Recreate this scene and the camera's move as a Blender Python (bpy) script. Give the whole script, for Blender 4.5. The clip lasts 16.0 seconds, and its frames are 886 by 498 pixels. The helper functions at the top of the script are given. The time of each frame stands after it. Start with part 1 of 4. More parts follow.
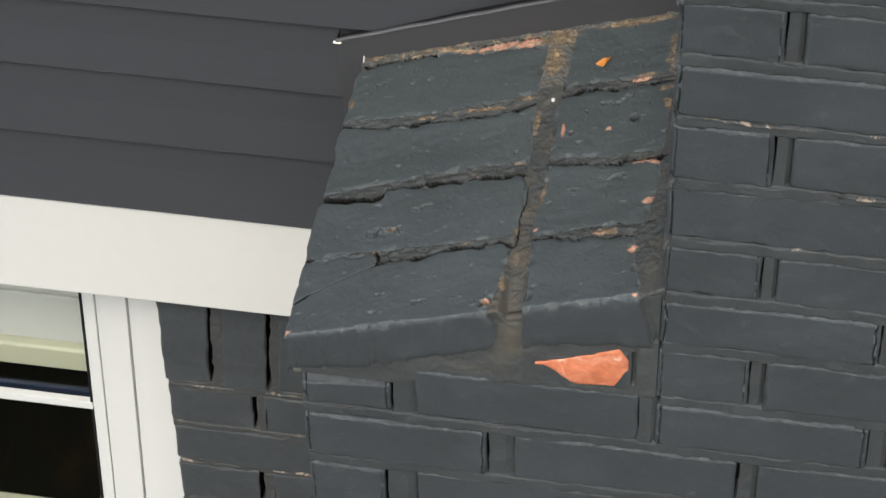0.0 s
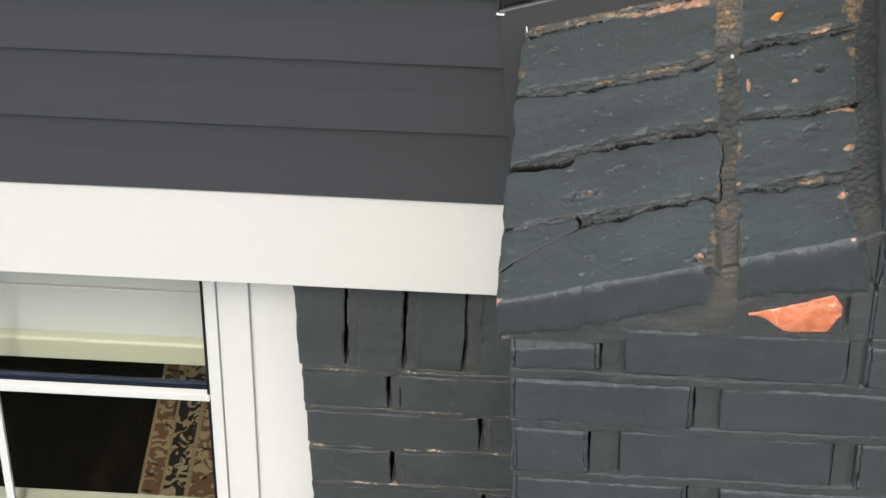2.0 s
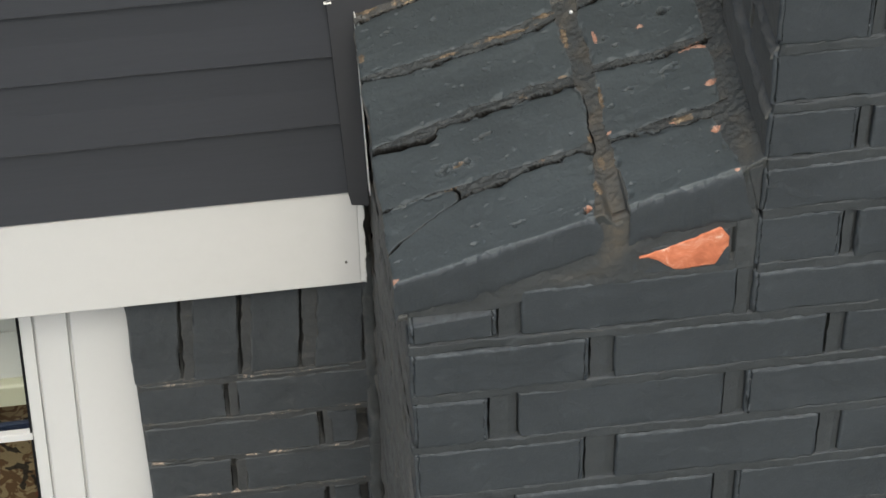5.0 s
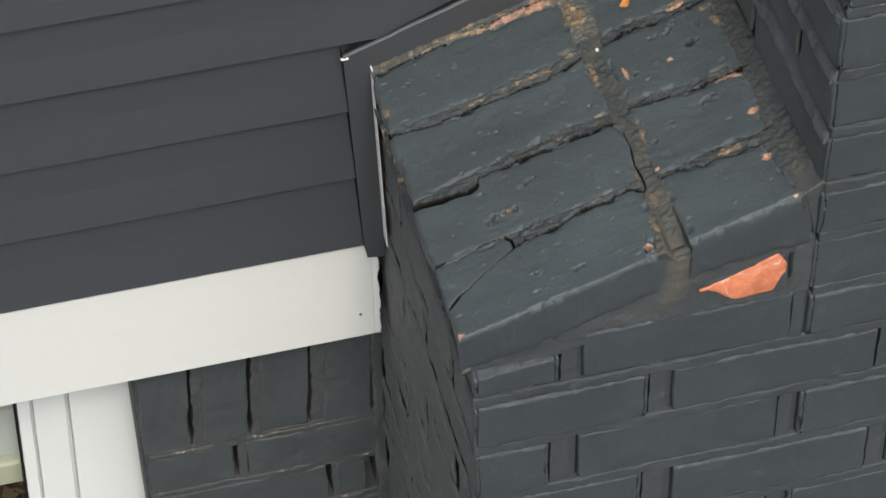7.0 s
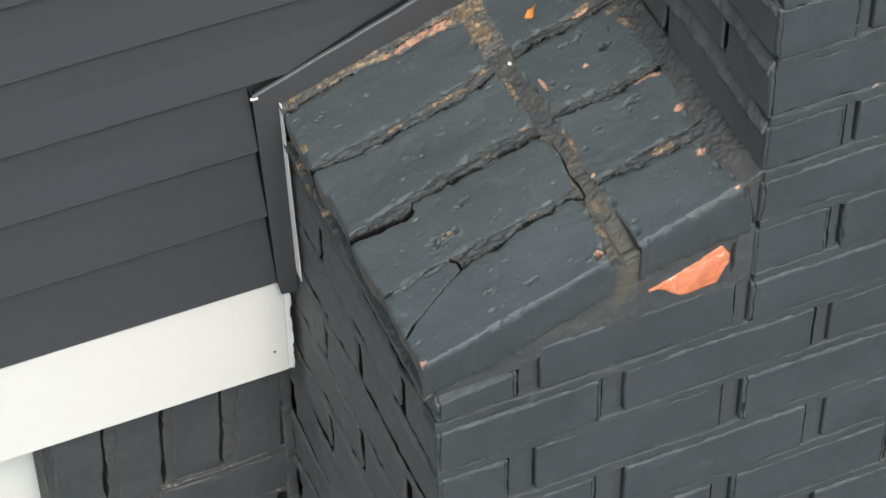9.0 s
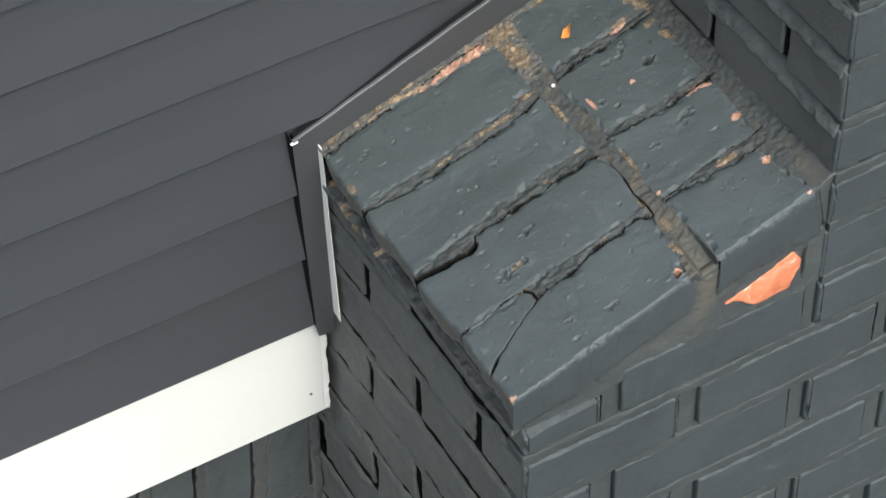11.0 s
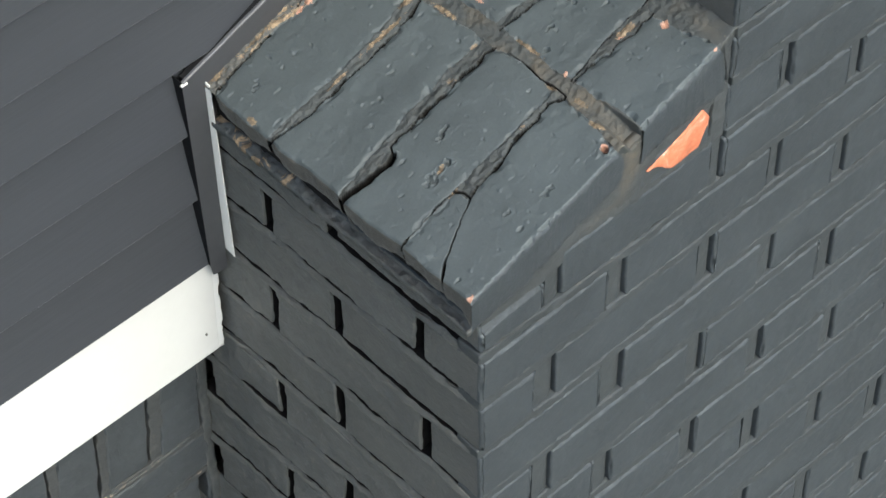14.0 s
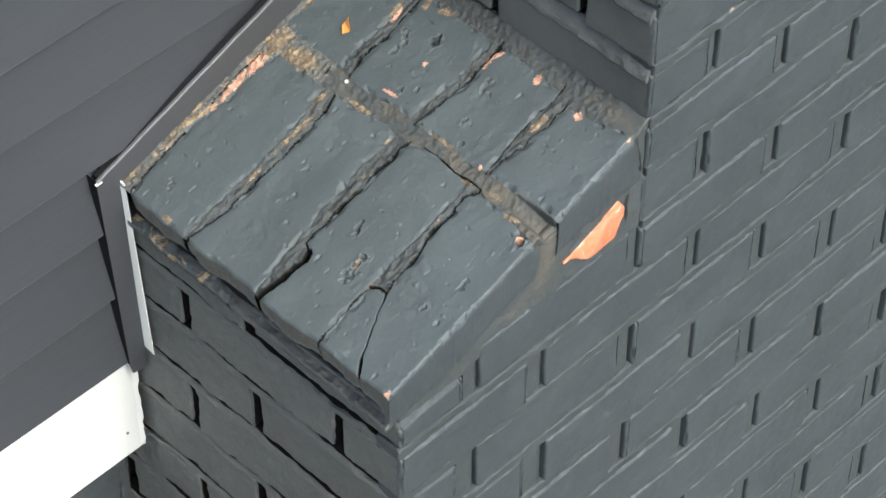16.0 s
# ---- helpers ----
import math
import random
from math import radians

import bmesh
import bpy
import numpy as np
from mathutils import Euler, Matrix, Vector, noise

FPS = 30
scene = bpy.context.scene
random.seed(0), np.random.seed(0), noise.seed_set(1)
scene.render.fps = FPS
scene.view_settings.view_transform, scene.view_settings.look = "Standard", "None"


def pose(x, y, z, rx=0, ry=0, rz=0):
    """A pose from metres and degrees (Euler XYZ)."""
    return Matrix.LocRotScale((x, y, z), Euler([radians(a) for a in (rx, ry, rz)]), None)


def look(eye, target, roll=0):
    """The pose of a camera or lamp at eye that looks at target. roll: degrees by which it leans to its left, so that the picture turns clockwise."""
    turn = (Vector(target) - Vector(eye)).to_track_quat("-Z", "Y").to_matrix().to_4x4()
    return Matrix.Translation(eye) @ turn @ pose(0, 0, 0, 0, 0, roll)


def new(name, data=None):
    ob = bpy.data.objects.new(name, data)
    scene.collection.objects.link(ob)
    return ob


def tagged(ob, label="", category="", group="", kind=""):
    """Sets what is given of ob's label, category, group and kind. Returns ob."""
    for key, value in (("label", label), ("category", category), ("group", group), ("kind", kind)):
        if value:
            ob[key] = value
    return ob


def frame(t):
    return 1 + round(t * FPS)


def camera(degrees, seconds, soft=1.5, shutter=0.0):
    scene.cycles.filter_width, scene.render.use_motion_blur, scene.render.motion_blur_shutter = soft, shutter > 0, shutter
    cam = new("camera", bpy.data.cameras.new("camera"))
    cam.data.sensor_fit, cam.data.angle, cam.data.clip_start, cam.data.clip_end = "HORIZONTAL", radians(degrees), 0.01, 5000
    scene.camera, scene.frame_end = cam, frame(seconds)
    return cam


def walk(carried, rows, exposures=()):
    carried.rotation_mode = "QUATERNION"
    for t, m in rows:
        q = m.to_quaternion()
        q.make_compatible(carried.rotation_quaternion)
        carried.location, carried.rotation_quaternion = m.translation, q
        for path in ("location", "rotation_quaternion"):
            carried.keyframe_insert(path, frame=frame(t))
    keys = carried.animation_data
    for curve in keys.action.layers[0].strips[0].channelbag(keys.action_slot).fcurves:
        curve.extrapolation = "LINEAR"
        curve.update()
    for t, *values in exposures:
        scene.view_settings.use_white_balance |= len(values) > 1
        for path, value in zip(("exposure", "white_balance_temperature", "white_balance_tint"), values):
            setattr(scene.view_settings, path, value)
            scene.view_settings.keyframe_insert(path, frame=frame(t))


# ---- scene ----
# ---------------------------------------------------------------- camera
cam = camera(18.452, 16.0, soft=1.6)
PATH = [
    (0, (0.4070, -1.9044, 4.6603), (0.0849, -0.2032, 2.8570), -1.519),
    (0.5, (0.3610, -1.9144, 4.6642), (0.0309, -0.2163, 2.8593), -1.783),
    (1, (0.2697, -1.9422, 4.6659), (-0.0704, -0.2453, 2.8617), -2.102),
    (1.5, (0.1922, -1.9681, 4.6664), (-0.0920, -0.2617, 2.8616), -2.066),
    (2, (0.1227, -1.9778, 4.6648), (-0.0736, -0.2618, 2.8574), -2.009),
    (2.5, (0.0624, -1.9875, 4.6679), (-0.0462, -0.2658, 2.8586), -1.831),
    (3, (0.0158, -1.9968, 4.6689), (-0.0045, -0.2742, 2.8572), -1.593),
    (3.5, (-0.0268, -2.0010, 4.6654), (-0.0060, -0.2800, 2.8521), -1.595),
    (4, (-0.0639, -2.0020, 4.6656), (0.0049, -0.2821, 2.8525), -1.470),
    (4.2, (-0.0770, -2.0009, 4.6624), (0.0274, -0.2817, 2.8504), -1.382),
    (4.733, (-0.1192, -1.9980, 4.6650), (0.0443, -0.2843, 2.8522), -1.287),
    (5.267, (-0.1693, -1.9889, 4.6738), (0.0478, -0.2840, 2.8583), -1.286),
    (5.767, (-0.2253, -1.9726, 4.6835), (0.0423, -0.2775, 2.8656), -1.327),
    (6.3, (-0.2853, -1.9485, 4.6889), (0.0324, -0.2620, 2.8710), -1.355),
    (6.5, (-0.3078, -1.9408, 4.6867), (0.0274, -0.2552, 2.8711), -1.333),
    (7, (-0.3671, -1.9108, 4.6908), (0.0182, -0.2355, 2.8756), -1.362),
    (7.5, (-0.4319, -1.8859, 4.6918), (0.0300, -0.2294, 2.8772), -1.251),
    (8, (-0.4813, -1.8616, 4.6981), (0.0576, -0.2297, 2.8824), -1.049),
    (8.5, (-0.5327, -1.8487, 4.7013), (0.0650, -0.2355, 2.8874), -0.927),
    (8.7, (-0.5489, -1.8382, 4.7038), (0.0750, -0.2379, 2.8872), -0.876),
    (9.233, (-0.5926, -1.8130, 4.7069), (0.0874, -0.2348, 2.8913), -0.818),
    (9.733, (-0.6307, -1.7755, 4.7086), (0.0962, -0.2167, 2.8943), -0.867),
    (10.27, (-0.6757, -1.7302, 4.7097), (0.0951, -0.1946, 2.8937), -0.965),
    (10.8, (-0.7402, -1.6815, 4.7113), (0.0768, -0.1804, 2.8867), -1.059),
    (11, (-0.7706, -1.6625, 4.7143), (0.0601, -0.1765, 2.8836), -1.108),
    (11.5, (-0.8447, -1.6165, 4.7141), (0.0356, -0.1737, 2.8720), -1.156),
    (12, (-0.9012, -1.5681, 4.7112), (0.0235, -0.1666, 2.8590), -1.135),
    (12.5, (-0.9565, -1.5259, 4.7130), (0.0291, -0.1816, 2.8499), -0.961),
    (13, (-1.0008, -1.4935, 4.7175), (0.0428, -0.2128, 2.8411), -0.801),
    (13.5, (-1.0250, -1.4734, 4.7182), (0.0557, -0.2390, 2.8318), -0.613),
    (14, (-1.0298, -1.4689, 4.7207), (0.0893, -0.2778, 2.8290), -0.324),
    (14.5, (-1.0233, -1.4788, 4.7196), (0.1399, -0.3027, 2.8452), -0.079),
    (15, (-1.0188, -1.4777, 4.7215), (0.1640, -0.2890, 2.8673), -0.022),
    (15.5, (-1.0135, -1.4803, 4.7222), (0.1769, -0.2863, 2.8763), -0.002),
    (16, (-1.0057, -1.4807, 4.7227), (0.1899, -0.2821, 2.8833), 0.014),
]
EXPOSURE = [(0, 0.94, 6760, 6), (0.5, 0.97, 6760, 6), (1.0, 1.16, 6750, 5.5), (1.5, 1.19, 6750, 5.5), (2.5, 0.94, 6760, 5.5), (3.0, 0.77, 6770, 5.8), (4.0, 0.73, 6770, 5.8), (6.5, 0.87, 6630, 4.2), (8.5, 1.18, 6550, 3.6), (11.0, 1.45, 6500, 2.5), (12.5, 1.42, 6470, 2.2), (14.5, 1.60, 6460, 2), (15.5, 1.69, 6460, 2), (16, 1.86, 6460, 2)]
walk(cam, [(t, look(e, g, r)) for t, e, g, r in PATH], EXPOSURE)

# ---------------------------------------------------------------- light
world = bpy.data.worlds.new("sky")
scene.world = world
world.use_nodes = True
wn = world.node_tree
sky = wn.nodes.new("ShaderNodeTexSky")
sky.sky_type = "NISHITA"
sky.sun_disc = False
SUN_ELEV, SUN_SIDE = radians(51), radians(2)      # the sun stands in front of the wall
sky.sun_elevation = SUN_ELEV
sky.sun_rotation = radians(180) + SUN_SIDE
sky.dust_density = 3.0
wn.nodes["Background"].inputs["Strength"].default_value = 0.15
wn.links.new(sky.outputs["Color"], wn.nodes["Background"].inputs["Color"])
sun_data = bpy.data.lights.new("sun", "SUN")
sun_data.energy, sun_data.angle, sun_data.color = 1.1, radians(9), (1.0, 0.985, 0.955)
sun = new("sun", sun_data)
way = Vector((math.sin(SUN_SIDE) * math.cos(SUN_ELEV), -math.cos(SUN_SIDE) * math.cos(SUN_ELEV), math.sin(SUN_ELEV)))
sun.matrix_world = look(way * 20, (0, 0, 0))


# ---------------------------------------------------------------- materials
def nodes_of(name):
    m = bpy.data.materials.new(name)
    m.use_nodes = True
    nt = m.node_tree
    return m, nt, nt.nodes["Principled BSDF"]


def noise_node(nt, scale, detail=4.0, rough=0.6, dist=0.0, vec=None):
    n = nt.nodes.new("ShaderNodeTexNoise")
    n.inputs["Scale"].default_value, n.inputs["Detail"].default_value = scale, detail
    n.inputs["Roughness"].default_value, n.inputs["Distortion"].default_value = rough, dist
    if vec:
        nt.links.new(vec, n.inputs["Vector"])
    return n.outputs["Fac"]


def ramp(nt, fac, stops):
    r = nt.nodes.new("ShaderNodeValToRGB")
    while len(r.color_ramp.elements) < len(stops):
        r.color_ramp.elements.new(0.5)
    for e, (p, c) in zip(r.color_ramp.elements, stops):
        e.position, e.color = p, (*c, 1) if len(c) == 3 else c
    nt.links.new(fac, r.inputs["Fac"])
    return r.outputs["Color"]


def grey(v):
    return (v, v, v)


def mix(nt, fac, a, b, blend="MIX"):
    n = nt.nodes.new("ShaderNodeMix")
    n.data_type, n.blend_type = "RGBA", blend
    for sock, v in ((n.inputs[0], fac), (n.inputs[6], a), (n.inputs[7], b)):
        if isinstance(v, (int, float)):
            sock.default_value = v
        elif isinstance(v, tuple):
            sock.default_value = (*v, 1)
        else:
            nt.links.new(v, sock)
    return n.outputs[2]


def add_bump(nt, bsdf, layers):
    last = None
    for fac, dist, strength in layers:
        b = nt.nodes.new("ShaderNodeBump")
        b.inputs["Distance"].default_value, b.inputs["Strength"].default_value = dist, strength
        nt.links.new(fac, b.inputs["Height"])
        if last:
            nt.links.new(last, b.inputs["Normal"])
        last = b.outputs["Normal"]
    nt.links.new(last, bsdf.inputs["Normal"])


def world_pos(nt):
    return nt.nodes.new("ShaderNodeNewGeometry").outputs["Position"]


def painted(name, base, worn, scuff=0.5, rough=0.55, under=None, under_at=0.8, grain=1.0, spots_too=False, rubbed=True, arris=False, crust=0.0, spec=0.45):
    """Masonry paint: fine grain, pale scuffs on worn spots, and, where asked, bare material showing through."""
    m, nt, bsdf = nodes_of(name)
    p = world_pos(nt)
    big = noise_node(nt, 9, 3, 0.6, 0.3, p)
    mid = noise_node(nt, 60, 5, 0.7, 0.6, p)
    fine = noise_node(nt, 420, 4, 0.7, 0, p)
    edge = nt.nodes.new("ShaderNodeNewGeometry").outputs["Pointiness"]
    col = mix(nt, ramp(nt, big, [(0.35, grey(0)), (0.7, grey(1))]), tuple(c * 0.86 for c in base), tuple(c * 1.14 for c in base))
    col = mix(nt, ramp(nt, fine, [(0.3, grey(0)), (0.75, grey(0.35))]), col, tuple(c * 1.35 for c in base))
    spots = ramp(nt, mid, [(0.58, grey(0)), (0.72, grey(scuff))])
    col = mix(nt, spots, col, worn)
    rim = nt.nodes.new("ShaderNodeMath")
    rim.operation = "MULTIPLY"
    nt.links.new(ramp(nt, edge, [(0.51, grey(0)), (0.58, grey(0.75))]), rim.inputs[0])
    nt.links.new(ramp(nt, noise_node(nt, 34, 3, 0.6, 0, p), [(0.38, grey(0)), (0.62, grey(1))]), rim.inputs[1])
    if rubbed:
        col = mix(nt, rim.outputs[0], col, worn)
    if under:
        bare = ramp(nt, noise_node(nt, 26, 6, 0.75, 0.8, p), [(under_at, grey(0)), (under_at + 0.03, grey(1))])
        earth = ramp(nt, noise_node(nt, 150, 5, 0.7, 0, p), [(0.3, tuple(c * 0.45 for c in under)), (0.55, under), (0.75, tuple(min(1, c * 1.5) for c in under))])
        col = mix(nt, bare, col, earth)
    if spots_too:
        for key, tones in (("clay", ((0.26, 0.12, 0.075), (0.40, 0.21, 0.14), (0.52, 0.37, 0.28))), ("sand", ((0.07, 0.052, 0.034), (0.15, 0.108, 0.066), (0.34, 0.25, 0.155)))):
            at = nt.nodes.new("ShaderNodeAttribute")
            at.attribute_name = key
            tear = nt.nodes.new("ShaderNodeMath")
            tear.operation = "ADD"
            nt.links.new(at.outputs["Fac"], tear.inputs[0])
            nt.links.new(ramp(nt, noise_node(nt, 190, 5, 0.75, 0.6, p), [(0.30, grey(0.10)), (0.70, grey(0.80))]), tear.inputs[1])
            cut = ramp(nt, tear.outputs[0], [(0.93, grey(0)), (0.965, grey(1))])
            tone = ramp(nt, noise_node(nt, 170, 4, 0.7, 0.4, p), [(0.34, tones[0]), (0.52, tones[1]), (0.68, tones[2])])
            col = mix(nt, cut, col, tone)
        earthy = nt.nodes.new("ShaderNodeAttribute")
        earthy.attribute_name = "stain"
        blot = nt.nodes.new("ShaderNodeMath")
        blot.operation = "MULTIPLY"
        nt.links.new(earthy.outputs["Fac"], blot.inputs[0])
        nt.links.new(ramp(nt, noise_node(nt, 120, 5, 0.7, 0.6, p), [(0.30, grey(0.25)), (0.66, grey(1.0))]), blot.inputs[1])
        col = mix(nt, blot.outputs[0], col, (0.098, 0.078, 0.052))
        # Near-black mixed into cracks and pits, standing in for their shade.
        shade_at = nt.nodes.new("ShaderNodeAttribute")
        shade_at.attribute_name = "crack_shade"
        col = mix(nt, shade_at.outputs["Fac"], col, (0.006, 0.0055, 0.005))
        at = nt.nodes.new("ShaderNodeAttribute")
        at.attribute_name = "rub"
        worn_off = nt.nodes.new("ShaderNodeMath")
        worn_off.operation = "MULTIPLY"
        nt.links.new(at.outputs["Fac"], worn_off.inputs[0])
        nt.links.new(ramp(nt, noise_node(nt, 95, 5, 0.75, 0.8, p), [(0.48, grey(0)), (0.68, grey(0.45))]), worn_off.inputs[1])
        col = mix(nt, worn_off.outputs[0], col, (0.145, 0.163, 0.168))
    if arris:
        at = nt.nodes.new("ShaderNodeAttribute")
        at.attribute_name = "rub"
        thin = nt.nodes.new("ShaderNodeMath")
        thin.operation = "MULTIPLY"
        nt.links.new(at.outputs["Fac"], thin.inputs[0])
        nt.links.new(ramp(nt, noise_node(nt, 75, 6, 0.75, 0.9, p), [(0.48, grey(0)), (0.66, grey(0.30))]), thin.inputs[1])
        col = mix(nt, thin.outputs[0], col, (0.135, 0.152, 0.158))
    nt.links.new(col, bsdf.inputs["Base Color"])
    r = ramp(nt, mid, [(0.3, grey(rough - 0.10)), (0.7, grey(rough + 0.12))])
    nt.links.new(r, bsdf.inputs["Roughness"])
    bsdf.inputs["Specular IOR Level"].default_value = spec
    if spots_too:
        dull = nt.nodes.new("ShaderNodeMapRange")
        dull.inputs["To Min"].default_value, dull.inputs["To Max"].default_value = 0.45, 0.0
        nt.links.new(shade_at.outputs["Fac"], dull.inputs["Value"])
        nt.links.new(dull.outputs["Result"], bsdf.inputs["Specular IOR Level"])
    layers = [(mid, 0.0012, 0.55 * grain), (fine, 0.0004, 0.6 * grain)]
    if crust:
        layers.append((noise_node(nt, 190, 3, 0.65, 0.5, p), 0.0020, crust))
    add_bump(nt, bsdf, layers)
    return m


PAINT = (0.0306, 0.0360, 0.0402)
WORN = (0.100, 0.114, 0.119)
M_brick = painted("brick_paint", PAINT, WORN, 0.30, 0.66, grain=2.0, arris=True, rubbed=False)
# Cap tops: base raised over brick_paint because more light falls on them.
M_cap = painted("cap_brick_paint_lit", (0.047, 0.0560, 0.0575), WORN, 0.42, 0.60, grain=0.85, spots_too=True)
M_joint = painted("painted_mortar", (0.037, 0.041, 0.042), (0.105, 0.10, 0.09), 0.5, 0.75, (0.24, 0.17, 0.11), 0.72, 2.2)
M_bed = painted("weathered_mortar", (0.036, 0.0395, 0.0385), (0.072, 0.069, 0.060), 0.6, 0.8, (0.15, 0.108, 0.068), 0.66, 1.6, spots_too=True, crust=0.35)
M_end = painted("broken_brick_end", (0.044, 0.043, 0.039), (0.085, 0.075, 0.062), 0.6, 0.9, (0.13, 0.10, 0.07), 0.74, 1.3, spec=0.2)
M_smear = painted("smeared_mortar", (0.0345, 0.0380, 0.0390), (0.072, 0.072, 0.068), 0.6, 0.8, (0.13, 0.10, 0.07), 0.76, 2.0, rubbed=False, spots_too=True)
# Dusty side; its base is also raised to offset the weaker light there.
M_side = painted("dusty_side_paint_lifted", (0.071, 0.071, 0.066), (0.15, 0.14, 0.12), 0.6, 0.75, (0.19, 0.15, 0.11), 0.72, 2.6, crust=0.55, arris=True)
# Brick paint for the shaded stack side, brightened and warmed against the skylight.
M_stack = painted("shaded_side_brick_paint", (0.080, 0.078, 0.071), (0.11, 0.105, 0.095), 0.5, 0.75, grain=2.2)
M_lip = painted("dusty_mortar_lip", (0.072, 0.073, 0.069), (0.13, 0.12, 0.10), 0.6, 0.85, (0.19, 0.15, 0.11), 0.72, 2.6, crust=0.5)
for m_, sheen_amount in ((M_side, 0.03), (M_end, 0.12)):          # sheen brightens the side when seen at a slant
    m_.node_tree.nodes["Principled BSDF"].inputs["Sheen Weight"].default_value = sheen_amount
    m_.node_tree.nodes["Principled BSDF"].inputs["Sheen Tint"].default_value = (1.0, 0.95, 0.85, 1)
M_house = painted("house_brick_paint", (0.0325, 0.0372, 0.0410), (0.094, 0.099, 0.099), 0.35, 0.70, grain=2.0)
M_mortar = painted("flush_painted_mortar", (0.0322, 0.0364, 0.0384), (0.080, 0.090, 0.093), 0.35, 0.70, grain=2.6, rubbed=False)
M_crumb = painted("mortar_crumbs", (0.040, 0.045, 0.047), (0.13, 0.11, 0.09), 0.9, 0.85, (0.31, 0.25, 0.195), 0.56, 2.0)
M_gritty = painted("gritty_painted_mortar", (0.034, 0.0362, 0.0370), (0.105, 0.096, 0.083), 0.7, 0.8, (0.22, 0.17, 0.13), 0.70, 2.6, crust=0.5)
M_bare = painted("bare_mortar", (0.070, 0.074, 0.072), (0.19, 0.155, 0.115), 0.9, 0.85, (0.31, 0.22, 0.135), 0.55, 2.6, spots_too=True, crust=0.9)


def plain(name, colour, rough=0.5, bump=0.0, bump_scale=200, vary=0.06, metal=0.0, stretch=None, spec=0.5):
    m, nt, bsdf = nodes_of(name)
    p = world_pos(nt)
    if stretch:
        mp = nt.nodes.new("ShaderNodeMapping")
        mp.inputs["Scale"].default_value = stretch
        nt.links.new(p, mp.inputs["Vector"])
        p = mp.outputs["Vector"]
    a = noise_node(nt, 6, 4, 0.6, 0, p)
    b = noise_node(nt, bump_scale, 4, 0.65, 0, p)
    col = mix(nt, a, tuple(c * (1 - vary) for c in colour), tuple(min(1, c * (1 + vary)) for c in colour))
    col = mix(nt, ramp(nt, b, [(0.4, grey(0)), (0.8, grey(0.5))]), col, tuple(c * (1 - 2 * vary) for c in colour))
    nt.links.new(col, bsdf.inputs["Base Color"])
    bsdf.inputs["Metallic"].default_value = metal
    bsdf.inputs["Specular IOR Level"].default_value = spec
    nt.links.new(ramp(nt, b, [(0.2, grey(rough * 0.85)), (0.8, grey(min(1, rough * 1.15)))]), bsdf.inputs["Roughness"])
    if bump:
        add_bump(nt, bsdf, [(b, bump, 0.6)])
    return m


M_white = plain("white_vinyl", (0.560, 0.562, 0.552), 0.45, 0.0002, 90, 0.015)
M_fascia = plain("white_fascia", (0.530, 0.527, 0.508), 0.5, 0.0002, 60, 0.02)
M_siding = plain("dark_siding", (0.0292, 0.0314, 0.0366), 0.50, 0.0005, 60, 0.05, stretch=(0.25, 4, 4), spec=0.5)
siding_sheen = M_siding.node_tree.nodes["Principled BSDF"].inputs      # sheen: a soft bloom at a slant
siding_sheen["Sheen Weight"].default_value, siding_sheen["Sheen Roughness"].default_value = 0.16, 0.40
M_trim = plain("dark_channel", (0.042, 0.043, 0.047), 0.4, 0.0002, 120, 0.04)
M_alu = plain("bare_aluminium", (0.70, 0.675, 0.62), 0.45, 0.0003, 140, 0.06)
# Highlight on the flashing's rolled edge, put into a paler base colour.
M_rim = plain("channel_edge_highlight", (0.075, 0.075, 0.08), 0.5, 0.0, 120, 0.1)
# Near-black base that paints in the shade of open gaps.
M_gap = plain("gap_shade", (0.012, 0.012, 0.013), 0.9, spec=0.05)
# Near-black for brick sides within joints: the slots' shade put into colour.
M_joint_shade = plain("joint_shade_brick", (0.012, 0.011, 0.0105), 0.95, 0.001, 200, 0.3, spec=0.0)
# Core tone lowered so that slot bottoms read as deep shade.
M_core = plain("core_slot_shade", (0.020, 0.019, 0.018), 0.95, 0.002, 150, 0.3, spec=0.0)
M_caulk = plain("caulk", (0.56, 0.558, 0.54), 0.5, 0.001, 120, 0.03)
M_blind = plain("roller_shade_cloth", (0.47, 0.475, 0.45), 0.8, 0.0003, 300, 0.02)
M_hem = plain("cream_hem_bar", (0.46, 0.46, 0.35), 0.5, 0.0, 100, 0.02)
M_plaster = plain("plaster", (0.25, 0.22, 0.18), 0.9, 0.0005, 60, 0.04)
M_nail = plain("weathered_nail", (0.11, 0.10, 0.09), 0.6)
M_steel = plain("satin_metal", (0.34, 0.335, 0.32), 0.35, 0.0, 100, 0.05)


def clay():
    m, nt, bsdf = nodes_of("bare_orange_brick")
    p = world_pos(nt)
    a = noise_node(nt, 55, 5, 0.65, 0.7, p)
    b = noise_node(nt, 350, 4, 0.7, 0, p)
    col = ramp(nt, a, [(0.3, (0.36, 0.10, 0.045)), (0.50, (0.50, 0.155, 0.075)), (0.58, (0.56, 0.22, 0.13)), (0.66, (0.68, 0.47, 0.36))])
    nt.links.new(col, bsdf.inputs["Base Color"])
    bsdf.inputs["Roughness"].default_value = 0.75
    add_bump(nt, bsdf, [(a, 0.003, 0.6), (b, 0.0006, 0.6)])
    return m


